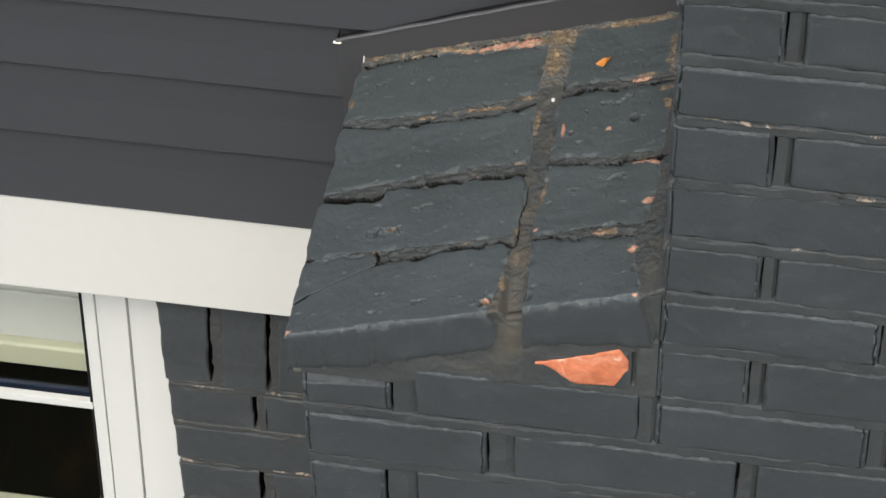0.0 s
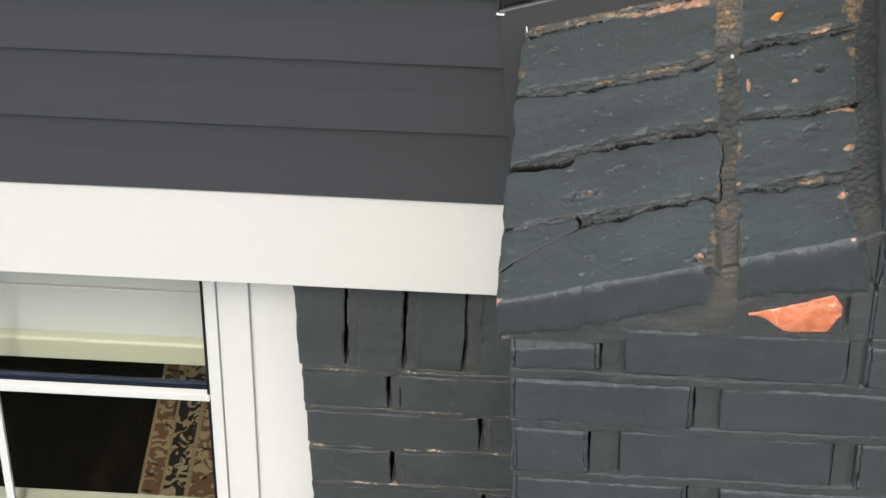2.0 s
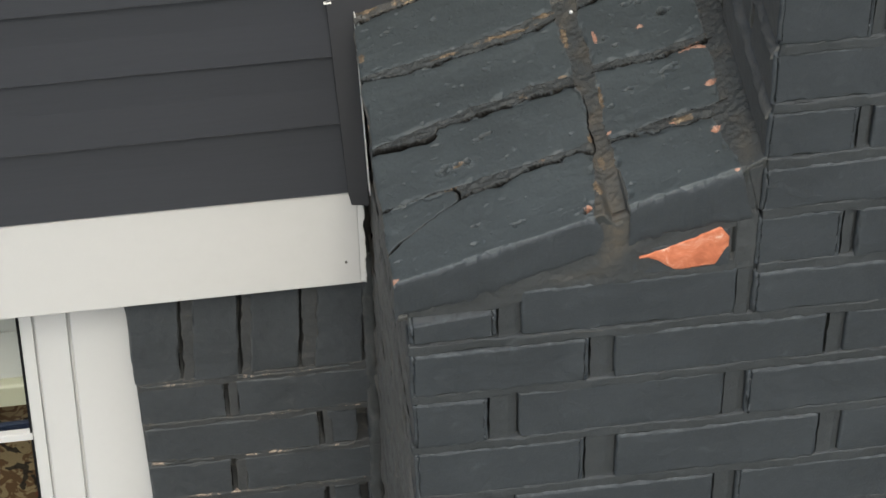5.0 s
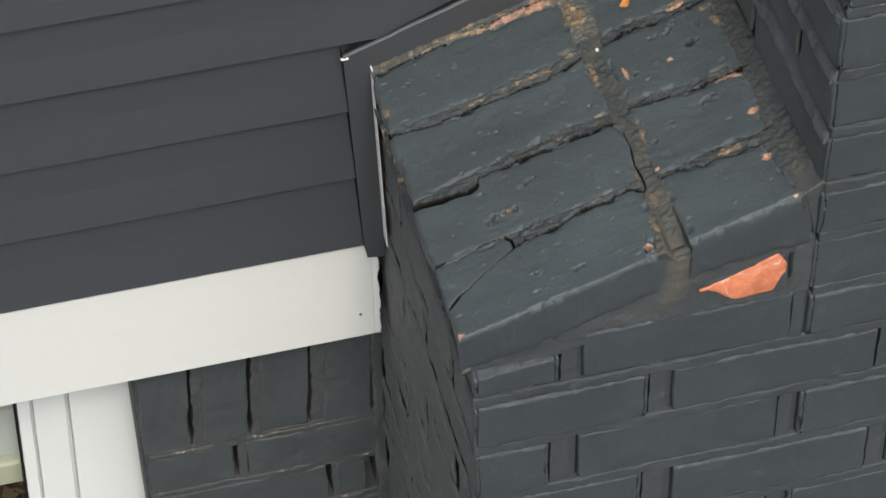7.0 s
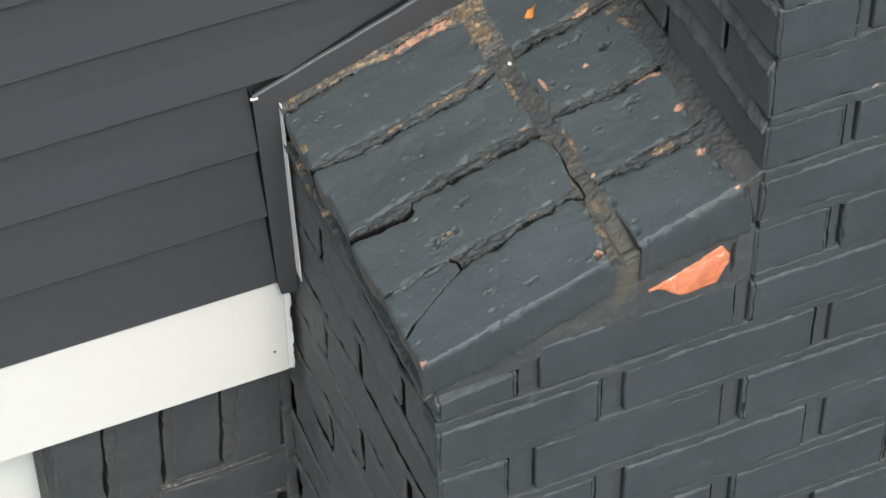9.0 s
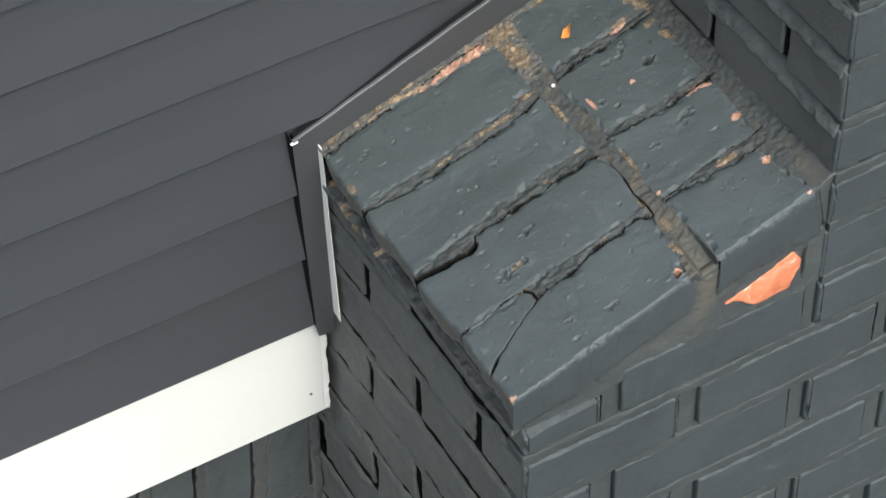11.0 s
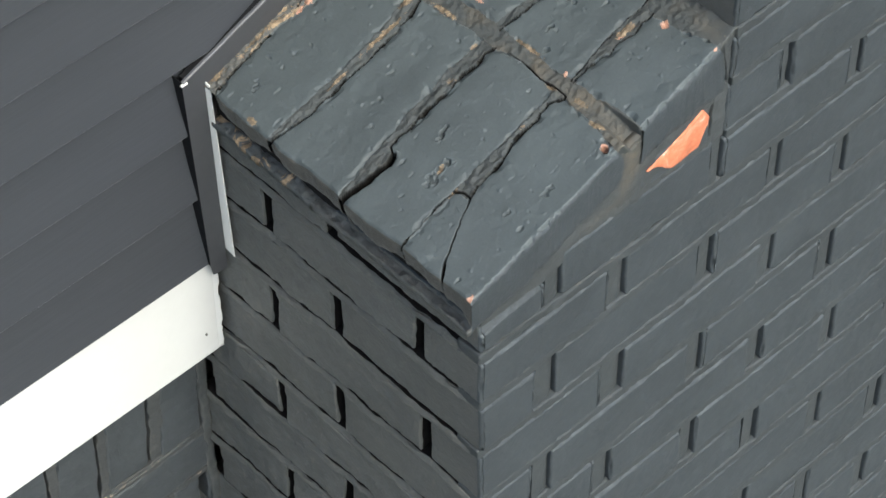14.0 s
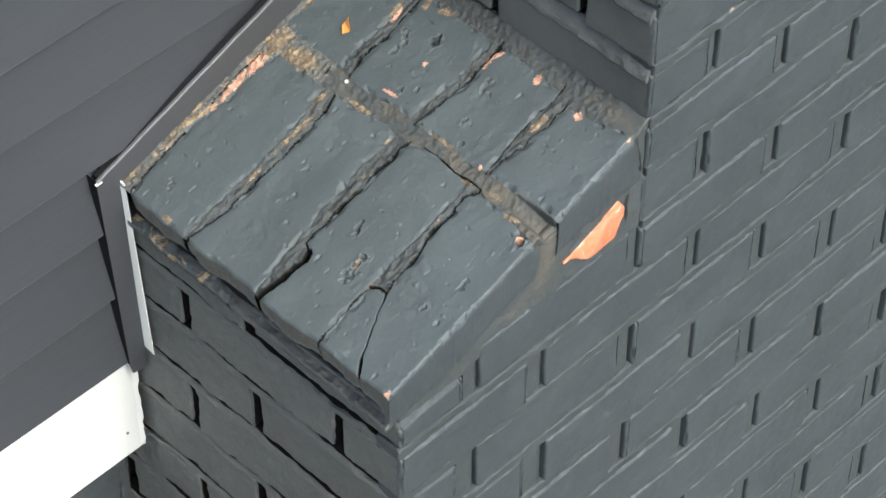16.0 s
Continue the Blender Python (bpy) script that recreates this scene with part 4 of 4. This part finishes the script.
BACK = ((-0.0125, -0.086), (0.030, -0.083), (0.070, -0.082), (0.090, -0.086), (0.114, -0.090), (0.147, -0.087), (0.160, -0.092), (0.172, -0.084), (0.195, -0.077), (0.300, -0.075))
FOOT = ((0.2845, -0.421), (0.281, -0.400), (0.279, -0.391), (0.276, -0.373), (0.272, -0.351), (0.281, -0.335), (0.283, -0.313), (0.285, -0.290), (0.285, -0.200), (0.288, -0.066))
OUTER = ((-0.0110, -0.066), (-0.0125, -0.135), (-0.0120, -0.165), (-0.0138, -0.177), (-0.0105, -0.215), (-0.0122, -0.250), (-0.0145, -0.272), (-0.0140, -0.308), (-0.0120, -0.332), (-0.0130, -0.365), (-0.0125, -0.4205))
# line, half width, depth
CRACKS = ((CRACK_32, 0.0007, 0.006), (GAP_21, 0.0028, 0.018), (CRACK_21, 0.0009, 0.006), (THIN_10, 0.0006, 0.005), (CORNER_CRACK, 0.0008, 0.008), (CRACK_10, 0.0009, 0.007),
          (RIGHT_32, 0.0006, 0.005), (RIGHT_21, 0.0006, 0.005), (RIGHT_10A, 0.0007, 0.005), (RIGHT_10B, 0.0006, 0.005),
          (((0.174, -0.275), (0.175, -0.294), (0.172, -0.314), (0.174, -0.336), (0.1735, -0.345)), 0.0005, 0.004),
          (((-0.013, -0.0860), (0.010, -0.0840), (0.060, -0.0818)), 0.0007, 0.005),
          (((0.095, -0.082), (0.116, -0.079), (0.138, -0.079), (0.160, -0.081)), 0.0007, 0.004))
# x, y, radius, depth, stretch along the brick
PITS = ((0.013, -0.114, 0.0045, 0.0018, 1.0), (0.018, -0.111, 0.0030, 0.0014, 1.0), (0.085, -0.2840, 0.0048, 0.0030, 1.7), (0.047, -0.309, 0.0065, 0.0018, 1.2), (0.057, -0.307, 0.0055, 0.0026, 1.0), (0.066, -0.309, 0.0042, 0.0030, 1.6),
        (0.064, -0.385, 0.0030, 0.0020, 1.0), (0.099, -0.398, 0.0036, 0.0012, 1.8), (0.156, -0.409, 0.0055, 0.0055, 1.0), (0.213, -0.285, 0.0042, 0.0028, 1.0), (0.195, -0.299, 0.0030, 0.0015, 1.0),
        (0.214, -0.190, 0.0032, 0.0022, 1.0), (0.203, -0.216, 0.0035, 0.0024, 1.0), (0.212, -0.228, 0.0030, 0.0022, 1.0), (0.256, -0.206, 0.0060, 0.0040, 1.2), (0.263, -0.205, 0.0040, 0.0040, 1.0),
        (0.248, -0.178, 0.0060, 0.0020, 1.0), (0.240, -0.184, 0.0040, 0.0018, 1.0), (0.248, -0.277, 0.0060, 0.0014, 1.4), (0.229, -0.182, 0.0030, 0.0015, 1.6), (0.098, -0.202, 0.0030, 0.0010, 1.5), (0.179, -0.146, 0.0042, 0.0090, 1.0),
        (0.062, -0.205, 0.0020, 0.0009, 1.0), (0.120, -0.300, 0.0018, 0.0009, 1.0), (0.110, -0.372, 0.0016, 0.0010, 1.0), (0.230, -0.365, 0.0018, 0.0010, 1.0), (0.270, -0.392, 0.0024, 0.0012, 1.0))

CELL = 0.0006
gx, gy = np.arange(-0.0125, 0.3062, CELL), np.arange(-0.4205, -0.0655, CELL)
CX, CY = np.meshgrid(gx, gy, indexing="ij")
wx = CX + 0.0012 * grit(CX, CY, 65, 1) + 0.0008 * grit(CX, CY, 210, 2)
wy = CY + 0.0012 * grit(CX, CY, 65, 3) + 0.0008 * grit(CX, CY, 210, 4)


def line_distance(line, x, y):
    best = np.full(x.shape, 9.0)
    for (ax_, ay_), (bx_, by_) in zip(line, line[1:]):
        t = np.clip(((x - ax_) * (bx_ - ax_) + (y - ay_) * (by_ - ay_)) / ((bx_ - ax_) ** 2 + (by_ - ay_) ** 2), 0, 1)
        best = np.minimum(best, np.hypot(x - ax_ - t * (bx_ - ax_), y - ay_ - t * (by_ - ay_)))
    return best


col_l, col_r = along(COLUMN_L, 1, wy), along(COLUMN_R, 1, wy)
left_side = wx < (col_l + col_r) / 2
front_10 = np.where(CX < 0.052, -0.3345, along(CRACK_10, 0, wx))
joints_l = [(along(RIDGE_10, 0, wx), front_10), (along(RIDGE_21, 0, wx), along(GAP_21[:-1] + CRACK_21, 0, wx)), (along(RIDGE_32, 0, wx), along(CRACK_32, 0, wx))]
joints_r = [(along(RIGHT_10A, 0, wx), along(RIGHT_10B, 0, wx)), (along(RIGHT_21, 0, wx) + 0.008, along(RIGHT_21, 0, wx)), (along(RIGHT_32, 0, wx) + 0.010, along(RIGHT_32, 0, wx))]
inside = np.minimum(wx - col_l, col_r - wx)
row = np.zeros(CX.shape, int)
for on_left, group in ((left_side, joints_l), (~left_side, joints_r)):
    for rear, near in group:
        inside = np.where(on_left, np.maximum(inside, np.minimum(rear - wy, wy - near)), inside)
        row = row + (on_left & (wy > (rear + near) / 2))
behind, foot = wy - along(BACK, 0, wx), wx - along(FOOT, 1, wy)
corner_tan = np.minimum(np.minimum(wx - col_l, col_r - wx), wy + 0.150)
inside = np.maximum(np.maximum(inside, behind), foot)
owner = np.where(inside > 0, 8, row + 4 * ~left_side)
owner = np.where((behind > 0) | (corner_tan > 0), 9, owner)
owner = np.where((foot > 0) & (owner != 9), 10, owner)

mortar = ease(inside, -0.0009, 0.0009)
off_x, off_y = CX + 0.37 * row + 0.9 * left_side, CY + 0.21 * row
h = 0.0008 + 0.0016 * grit(off_x, off_y, 13, 5) + 0.0006 * grit(off_x, off_y, 48, 6) + 0.00016 * grit(CX, CY, 140, 7) + 0.00013 * grit(CX, CY, 330, 8)
h += 0.0022 * np.maximum(0, grit(CX, CY, 150, 9) - 0.60) - 0.006 * np.maximum(0, grit(CX, CY, 125, 10) - 0.62)
h += 0.0006 * ease(grit(CX, CY, 26, 21), 0.20, 0.45) * grit(CX, CY, 105, 22)
rim = np.maximum(-inside, 0)
h -= 0.0010 * np.exp(-rim / 0.0022)
h -= np.clip(0.0065 * (grit(CX, CY, 75, 11) - 0.08), 0, 0.0026) * (1 - ease(rim, 0.0, 0.0060))
lie = np.where(((wx > col_l) & (wx < col_r)) | (foot > 0) | (behind > 0), 1.0, 0.55)
bx, by = CX * lie, CY
rough_bed = 0.0019 + 0.0018 * grit(bx, by, 70, 12) - 0.0018 * np.abs(grit(bx, by, 110, 13)) - 0.0007 * np.abs(grit(CX, CY, 240, 14)) + 0.0016 * grit(bx, by, 180, 20) + 0.0005 * grit(CX, CY, 420, 15)
rough_bed = np.where((owner == 8) & (wx > col_l) & (wx < col_r), 0.55 * rough_bed, rough_bed)
rough_bed = np.where(owner == 9, 0.0006 + 0.65 * rough_bed, rough_bed) + 0.0009 * (owner == 9) * grit(CX, CY, 260, 16)
rough_bed -= np.minimum(ease(CX, 0.169, 0.174), 1 - ease(CX, 0.186, 0.189)) * (owner == 8) * (0.0010 + 0.0020 * ease(CY, -0.350, -0.375) + 0.0110 * ease(CY, -0.378, -0.4230))
smooth_foot = ease(CY, -0.385, -0.405) * ease(CX, 0.272, 0.28)
rough_bed = rough_bed * (1 - smooth_foot) + (0.0002 + 0.0004 * grit(CX, CY, 80, 17)) * smooth_foot + 0.0050 * ease(CX, 0.288, 0.304)
rough_bed = np.where(owner == 10, 0.0004 + 0.62 * rough_bed, rough_bed)
h = h * (1 - mortar) + rough_bed * mortar
# How strongly each crack and pit is darkened in place of shade.
shade_field = np.zeros(CX.shape)
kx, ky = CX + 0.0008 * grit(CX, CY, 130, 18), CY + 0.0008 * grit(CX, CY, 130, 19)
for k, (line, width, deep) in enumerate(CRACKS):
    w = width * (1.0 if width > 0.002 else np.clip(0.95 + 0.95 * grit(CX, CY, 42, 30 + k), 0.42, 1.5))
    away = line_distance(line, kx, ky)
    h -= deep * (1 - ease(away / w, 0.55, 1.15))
    shade_field = np.maximum(shade_field, 1 - ease(away, w * 0.95, w * 0.95 + (0.0012 if width > 0.002 else 0.0006)))
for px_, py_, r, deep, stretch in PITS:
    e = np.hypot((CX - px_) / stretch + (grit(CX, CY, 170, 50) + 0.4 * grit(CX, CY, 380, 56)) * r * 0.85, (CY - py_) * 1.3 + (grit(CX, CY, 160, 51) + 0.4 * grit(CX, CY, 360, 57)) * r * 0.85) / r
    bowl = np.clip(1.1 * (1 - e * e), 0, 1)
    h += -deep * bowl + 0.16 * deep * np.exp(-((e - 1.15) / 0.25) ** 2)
    shade_field = np.maximum(shade_field, 0.7 * bowl * min(1.0, deep / 0.004))
edge_y = CY - gy[0]
h -= 0.0009 * (1 - np.clip(edge_y / 0.0018, 0, 1)) ** 2 + np.clip(0.012 * (grit(CX, CY, 75, 52) - 0.14), 0, 0.0030) * (1 - ease(edge_y, 0, 0.0035))
outer = along(OUTER, 1, CY) + 0.0013 * grit(CX * 0, CY, 38, 53) + 0.0003 * grit(CX * 0, CY, 150, 54)
edge_x = CX - gx[0]
h -= 0.0016 * (1 - np.clip(edge_x / 0.003, 0, 1)) ** 2 + np.clip(0.005 * (grit(CX, CY, 50, 55) - 0.10), 0, 0.0022) * (1 - ease(edge_x, 0, 0.0060))
top_x = CX + (outer - gx[0]) * (1 - ease(edge_x, 0.0, 0.012))
top_y = CY + (1 - ease(edge_y, 0.0, 0.004)) * (0.0006 + 0.0011 * np.abs(grit(CX, CY * 0, 120, 58)) + 0.0006 * grit(CX, CY * 0, 330, 59))
UP = Vector((-SLOPE_B, 0, 1)).normalized()
rub = np.maximum((1 - edge_y / 0.006) * (0.55 + 0.45 * ease(CX, 0.10, 0.02)), 0.45 - rim / 0.005 - 9 * (inside > 0))
rub = np.clip(np.maximum(rub, 0.8 - np.hypot(CX + 0.004, (CY + 0.412) * 0.8) / 0.024), 0, 1)


def spot_field(spots, x, y):
    best = np.zeros(x.shape)
    for sx_, sy_, rx, ry, turn in spots:
        dx, dy = x - sx_, y - sy_
        ca, sa = math.cos(turn), math.sin(turn)
        best = np.maximum(best, 1 - np.hypot((ca * dx + sa * dy) / rx, (ca * dy - sa * dx) / ry))
    return best


stain = 0.45 * (owner == 8) * np.exp(-((CX - 0.178) / 0.009) ** 2) * ease(CY, -0.27, -0.37) + 0.25 * (owner >= 9) * ease(CY, -0.30, -0.10)
stain = np.maximum(stain, (owner == 8) * (wx > col_l) * (wx < col_r) * np.clip(0.12 + 0.16 * ease(CY, -0.27, -0.37) + 0.9 * grit(CX, CY, 36, 65), 0, 0.75))
stain = np.maximum(stain, (owner == 10) * np.clip(-0.08 + 0.7 * grit(CX, CY, 42, 66), 0, 0.40))
clay_at, sand_at = spot_field(CLAY, CX, CY), spot_field(SAND, CX, CY)


def cap_point(x, y, lift):
    return Vector((x, y, Z + SLOPE_A + SLOPE_B * x)) + UP * lift, UP


def front_depth(x):
    """Height of the cap bricks' front faces."""
    return np.where(x < 0.18, np.interp(x, (-0.013, 0.0, 0.05, 0.10, 0.15, 0.167), (0.042, 0.044, 0.051, 0.049, 0.049, 0.042)), np.interp(x, (0.19, 0.224, 0.262, 0.285), (0.048, 0.050, 0.056, 0.060)))


def cap_piece(number, name, mat, label="", thick=False):
    """One brick or one bed of mortar of the cap: its worn top, its broken outer faces and its sides in the joints."""
    mine = owner[:-1, :-1] == number
    corner = np.zeros(CX.shape, bool)
    for di in (0, 1):
        for dj in (0, 1):
            corner[di:CX.shape[0] - 1 + di, dj:CX.shape[1] - 1 + dj] |= mine
    index = np.full(CX.shape, -1)
    index[corner] = np.arange(corner.sum())
    x, y, up = top_x[corner], top_y[corner], h[corner]
    verts = [np.column_stack((x + UP.x * up, y, Z + SLOPE_A + SLOPE_B * x + UP.z * up))]
    fi, fj = np.nonzero(mine)
    faces = [np.column_stack((index[fi, fj], index[fi + 1, fj], index[fi + 1, fj + 1], index[fi, fj + 1]))]
    kinds = [np.zeros(len(fi), int)]
    count = len(x)
    padded = np.pad(mine, 1)
    for axis in (0, 1):
        for side in (0, 1):          # the sides that face left, right, front, back
            other = padded[:-2, 1:-1] if (axis, side) == (0, 0) else padded[2:, 1:-1] if axis == 0 else padded[1:-1, :-2] if side == 0 else padded[1:-1, 2:]
            ei, ej = np.nonzero(mine & ~other)
            if axis == 0:
                a, b = index[ei + side, ej], index[ei + side, ej + 1]
            else:
                a, b = index[ei, ej + side], index[ei + 1, ej + side]
            rim_edge = (ei == 0) if (axis, side) == (0, 0) else (ej == 0) if (axis, side) == (1, 0) else np.zeros(len(ei), bool)
            for outer_face in (False, True):
                pick = rim_edge if outer_face else ~rim_edge
                if not pick.any():
                    continue
                pa, pb = a[pick], b[pick]
                used = np.unique(np.concatenate((pa, pb)))
                local = np.full(count if count > verts[0].shape[0] else verts[0].shape[0], -1)
                local[used] = np.arange(len(used))
                base = verts[0][used]
                steps = [(0.009, 0.0, 0.0)]
                if outer_face and thick and axis == 0:
                    th = (0.0310 + 0.0065 * grit(base[:, 1], base[:, 1] * 0, 24, number) + 0.0016 * grit(base[:, 1], base[:, 1] * 0, 130, number))
                    away = ease(base[:, 1], FY, FY + 0.030)
                    steps = [(th * f, away * (dx + 0.0012 * grit(base[:, 1], base[:, 1] * 0 + f * 0.03, 45, 60) + 0.0003 * grit(base[:, 1], base[:, 1] * 0 + f * 0.03, 190, 61)), 0.0) for f, dx in ((0.05, -0.0004), (0.15, 0.0002), (0.35, 0.0010), (0.55, 0.0022), (0.72, 0.0040), (0.84, 0.0075), (0.93, 0.0150))] + [(th, 0.034, 0.0)]
                elif outer_face and thick:
                    th = front_depth(base[:, 0])
                    base = base.copy()
                    base[:, 1] = gy[0] + 0.3 * (base[:, 1] - gy[0])
                    near = ease(base[:, 0], -0.0125, -0.004)
                    lean = 0.013 * ease(base[:, 0], 0.255, 0.285)
                    bulge = 0.009 * ease(base[:, 0], 0.140, 0.167) * (base[:, 0] < 0.18)
                    steps = []
                    for f, dy in ((0.03, -0.0007), (0.08, -0.0011), (0.22, -0.0012), (0.4, -0.0011), (0.6, -0.0010), (0.8, -0.0008), (0.90, -0.0003), (0.96, 0.0010), (1.0, 0.0045)):
                        wob = 0.0010 * grit(base[:, 0], base[:, 0] * 0 + f * 0.05, 45, 62) + 0.0005 * grit(base[:, 0], base[:, 0] * 0 + f * 0.05, 160, 63)
                        steps.append((th * f * (1 + 0.02 * grit(base[:, 0], base[:, 0] * 0, 60, 64)), lean * f + bulge * math.sin(math.pi * f), near * (dy + wob)))
                elif outer_face:
                    steps = [(0.004, 0.003 if axis == 0 else 0.0, 0.0 if axis == 0 else 0.0012), (0.020, 0.016 if axis == 0 else 0.0, 0.0 if axis == 0 else 0.003)]
                last = used
                for fall, dx, dy in steps:
                    ring = base + np.column_stack((np.zeros(len(used)) + dx, np.zeros(len(used)) + dy, np.zeros(len(used)) - fall))
                    ids = count + np.arange(len(used))
                    flip = (axis == 0) == (side == 0)
                    p, q = (pb, pa) if flip else (pa, pb)
                    faces.append(np.column_stack((last[local[p]], last[local[q]], ids[local[q]], ids[local[p]]))[:, ::-1])
                    kinds.append(np.full(len(pa), (1 if axis == 0 else 2) if outer_face and thick else 0))
                    verts.append(ring)
                    count += len(used)
                    last = ids
    verts, faces, kinds = np.concatenate(verts), np.concatenate(faces), np.concatenate(kinds)
    me = bpy.data.meshes.new(name)
    me.vertices.add(len(verts))
    me.vertices.foreach_set("co", verts.ravel())
    me.loops.add(faces.size)
    me.loops.foreach_set("vertex_index", faces.ravel())
    me.polygons.add(len(faces))
    me.polygons.foreach_set("loop_start", np.arange(len(faces)) * 4)
    # Front faces take the darker brick tone in place of weaker light.
    for m in (mat, M_end, M_brick) if thick else (mat,):
        me.materials.append(m)
    me.polygons.foreach_set("material_index", kinds)
    me.polygons.foreach_set("use_smooth", np.ones(len(faces), bool))
    me.update(calc_edges=True)
    for key, field in (("clay", clay_at), ("sand", sand_at), ("crack_shade", shade_field), ("rub", rub), ("stain", stain)):
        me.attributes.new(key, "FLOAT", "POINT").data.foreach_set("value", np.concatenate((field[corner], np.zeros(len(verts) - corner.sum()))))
    ob = new(name, me)
    ob.parent = chimney
    if label:
        ob["label"] = label
    return ob


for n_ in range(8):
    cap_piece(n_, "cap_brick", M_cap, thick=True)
cap_piece(8, "mortar_bed", M_bed, "rough weathered mortar between the cap bricks")
cap_piece(9, "mortar_bed", M_bare, "crumbling tan mortar along the wall")
cap_piece(10, "mortar_bed", M_bed, "gritty mortar at the foot of the stack")


def ledge_place(u, v):
    y = -0.412 + u * 0.338
    tall = 0.0035 * float(ease(y, -0.215, -0.185))
    return Vector((-0.0085 + v * 0.030, y, Z - 0.0890 + tall * (1 - abs(2 * v - 0.6) * 0.5) + 0.004 * v)), Vector((0, 0, 1))


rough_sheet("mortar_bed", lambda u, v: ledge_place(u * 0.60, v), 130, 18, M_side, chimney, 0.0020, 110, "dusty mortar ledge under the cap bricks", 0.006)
rough_sheet("mortar_bed", lambda u, v: ledge_place(0.59 + u * 0.41, v), 100, 18, M_bare, chimney, 0.0028, 110, "crumbling tan mortar under the cap bricks", 0.006, True)


def smear_place(u, v):
    x = 0.0005 + u * 0.302
    low = -0.0850 if x < 0.080 else -0.0850 + 0.0180 * float(ease(x, 0.080, 0.125))
    cap = SLOPE_A + SLOPE_B * x
    gap_in = float(ease(x, 0.156, 0.166) * (1 - ease(x, 0.190, 0.196)))      # the column of mortar between the two end bricks
    high = cap - float(front_depth(x)) * (1 - gap_in) + 0.006 * (1 - gap_in) - 0.0115 * gap_in
    if x > 0.284:
        high = cap - 0.004
    z = low + (high - low) * v
    slit = 0.0085 * math.exp(-((x - (0.2872 + 0.235 * (0.0573 - z))) / 0.0017) ** 4) if x > 0.276 and z > 0.002 else 0.0
    if -0.053 < z < -0.012:            # behind the end of the chipped brick
        slit += 0.009 * math.exp(-((x - 0.2828) / 0.0015) ** 4)
    back = 0.0012 + slit - 0.0016 * gap_in * (1 - v) + (0.0006 if x > 0.286 else 0.0) + 0.0009 * float(grit(x, z, 60, 70)) + 0.0004 * float(grit(x, z, 170, 71))
    return Vector((x, FY + back, Z + z)), Vector((0, -1, 0))


smear = rough_sheet("mortar_smear", smear_place, 420, 80, M_smear, chimney, 0.0004, 110, "mortar smeared under the cap bricks and painted over", 0.008)
smear.data.attributes.new("stain", "FLOAT", "POINT").data.foreach_set("value", [
    0.7 * math.exp(-((v.co.x - 0.180 + 0.35 * max(0.0, Z - 0.02 - v.co.z)) / 0.011) ** 2) * float(ease(v.co.z - Z, -0.062, -0.02)) + 0.3 * math.exp(-((v.co.x - 0.145) / 0.022) ** 2 - ((v.co.z - Z + 0.054) / 0.006) ** 2)
    for v in smear.data.vertices])

# brick with the spalled face that shows the orange clay
chipped = face_brick((0.1885, FY + 0.0012, Z - 0.0595), (0.2795, FY + 0.085, Z - 0.012), dark_sides=(0, False, False, 1), skew=lambda q: q + Vector((0, 0, 0.25 * (q.x - 0.279) * (q.z - Z + 0.0595) / 0.0475)))


def chip_place(u, v):
    x = 0.2010 + 0.0775 * u
    lowz = -0.0385 + 0.004 * u - 0.0205 * ease(u, 0.06, 0.48) + 0.020 * ease(u, 0.84, 1.0)
    highz = -0.0375 + 0.030 * u ** 1.1 - (0.016 * max(0, u - 0.90) / 0.10)
    lowz += 0.0022 * noise.noise(Vector((u * 11, 1, 0))) * math.sin(math.pi * u) + 0.0010 * noise.noise(Vector((u * 31, 1, 0)))
    highz += 0.0018 * noise.noise(Vector((u * 9, 2, 0))) * math.sin(math.pi * u)
    return Vector((x, FY - 0.0002 - 0.0012 * math.sin(u * math.pi) * math.sin(v * math.pi), Z + lowz + (highz - lowz) * v)), Vector((0, -1, 0))


rough_sheet("spall", chip_place, 44, 20, M_clay, chipped, 0.0012, 60, "bare orange clay where the brick face has broken off", 0.004)


# a curled flake standing up, and a white fleck
bm = bmesh.new()
rows_ = []
for i in range(9):
    a = -1.0 + i * 0.30
    rows_.append([bm.verts.new(cap_point(0.2207 + 0.0052 * math.sin(a) + s * 0.0030, -0.1270 + s * 0.0062 * (1 - 0.09 * abs(i - 4) ** 1.4) + 0.001 * math.sin(i + s), 0.0015 + 0.0045 * (1 - math.cos(a)))[0]) for s in (-1, -0.3, 0.4, 1)])
for a, b in zip(rows_, rows_[1:]):
    for k in range(3):
        bm.faces.new((a[k], a[k + 1], b[k + 1], b[k]))
tagged(part("curled_flake", bm, M_leaf, smooth=True), "curled dry orange flake lying on the cap bricks", "flake")
bm = bmesh.new()
bmesh.ops.create_icosphere(bm, subdivisions=2, radius=0.0019, matrix=Matrix.Translation(cap_point(0.1810, -0.1690, 0.0022)[0]))
tagged(part("white_fleck", bm, M_white, smooth=True), "small white fleck stuck in the mortar joint", "fleck")
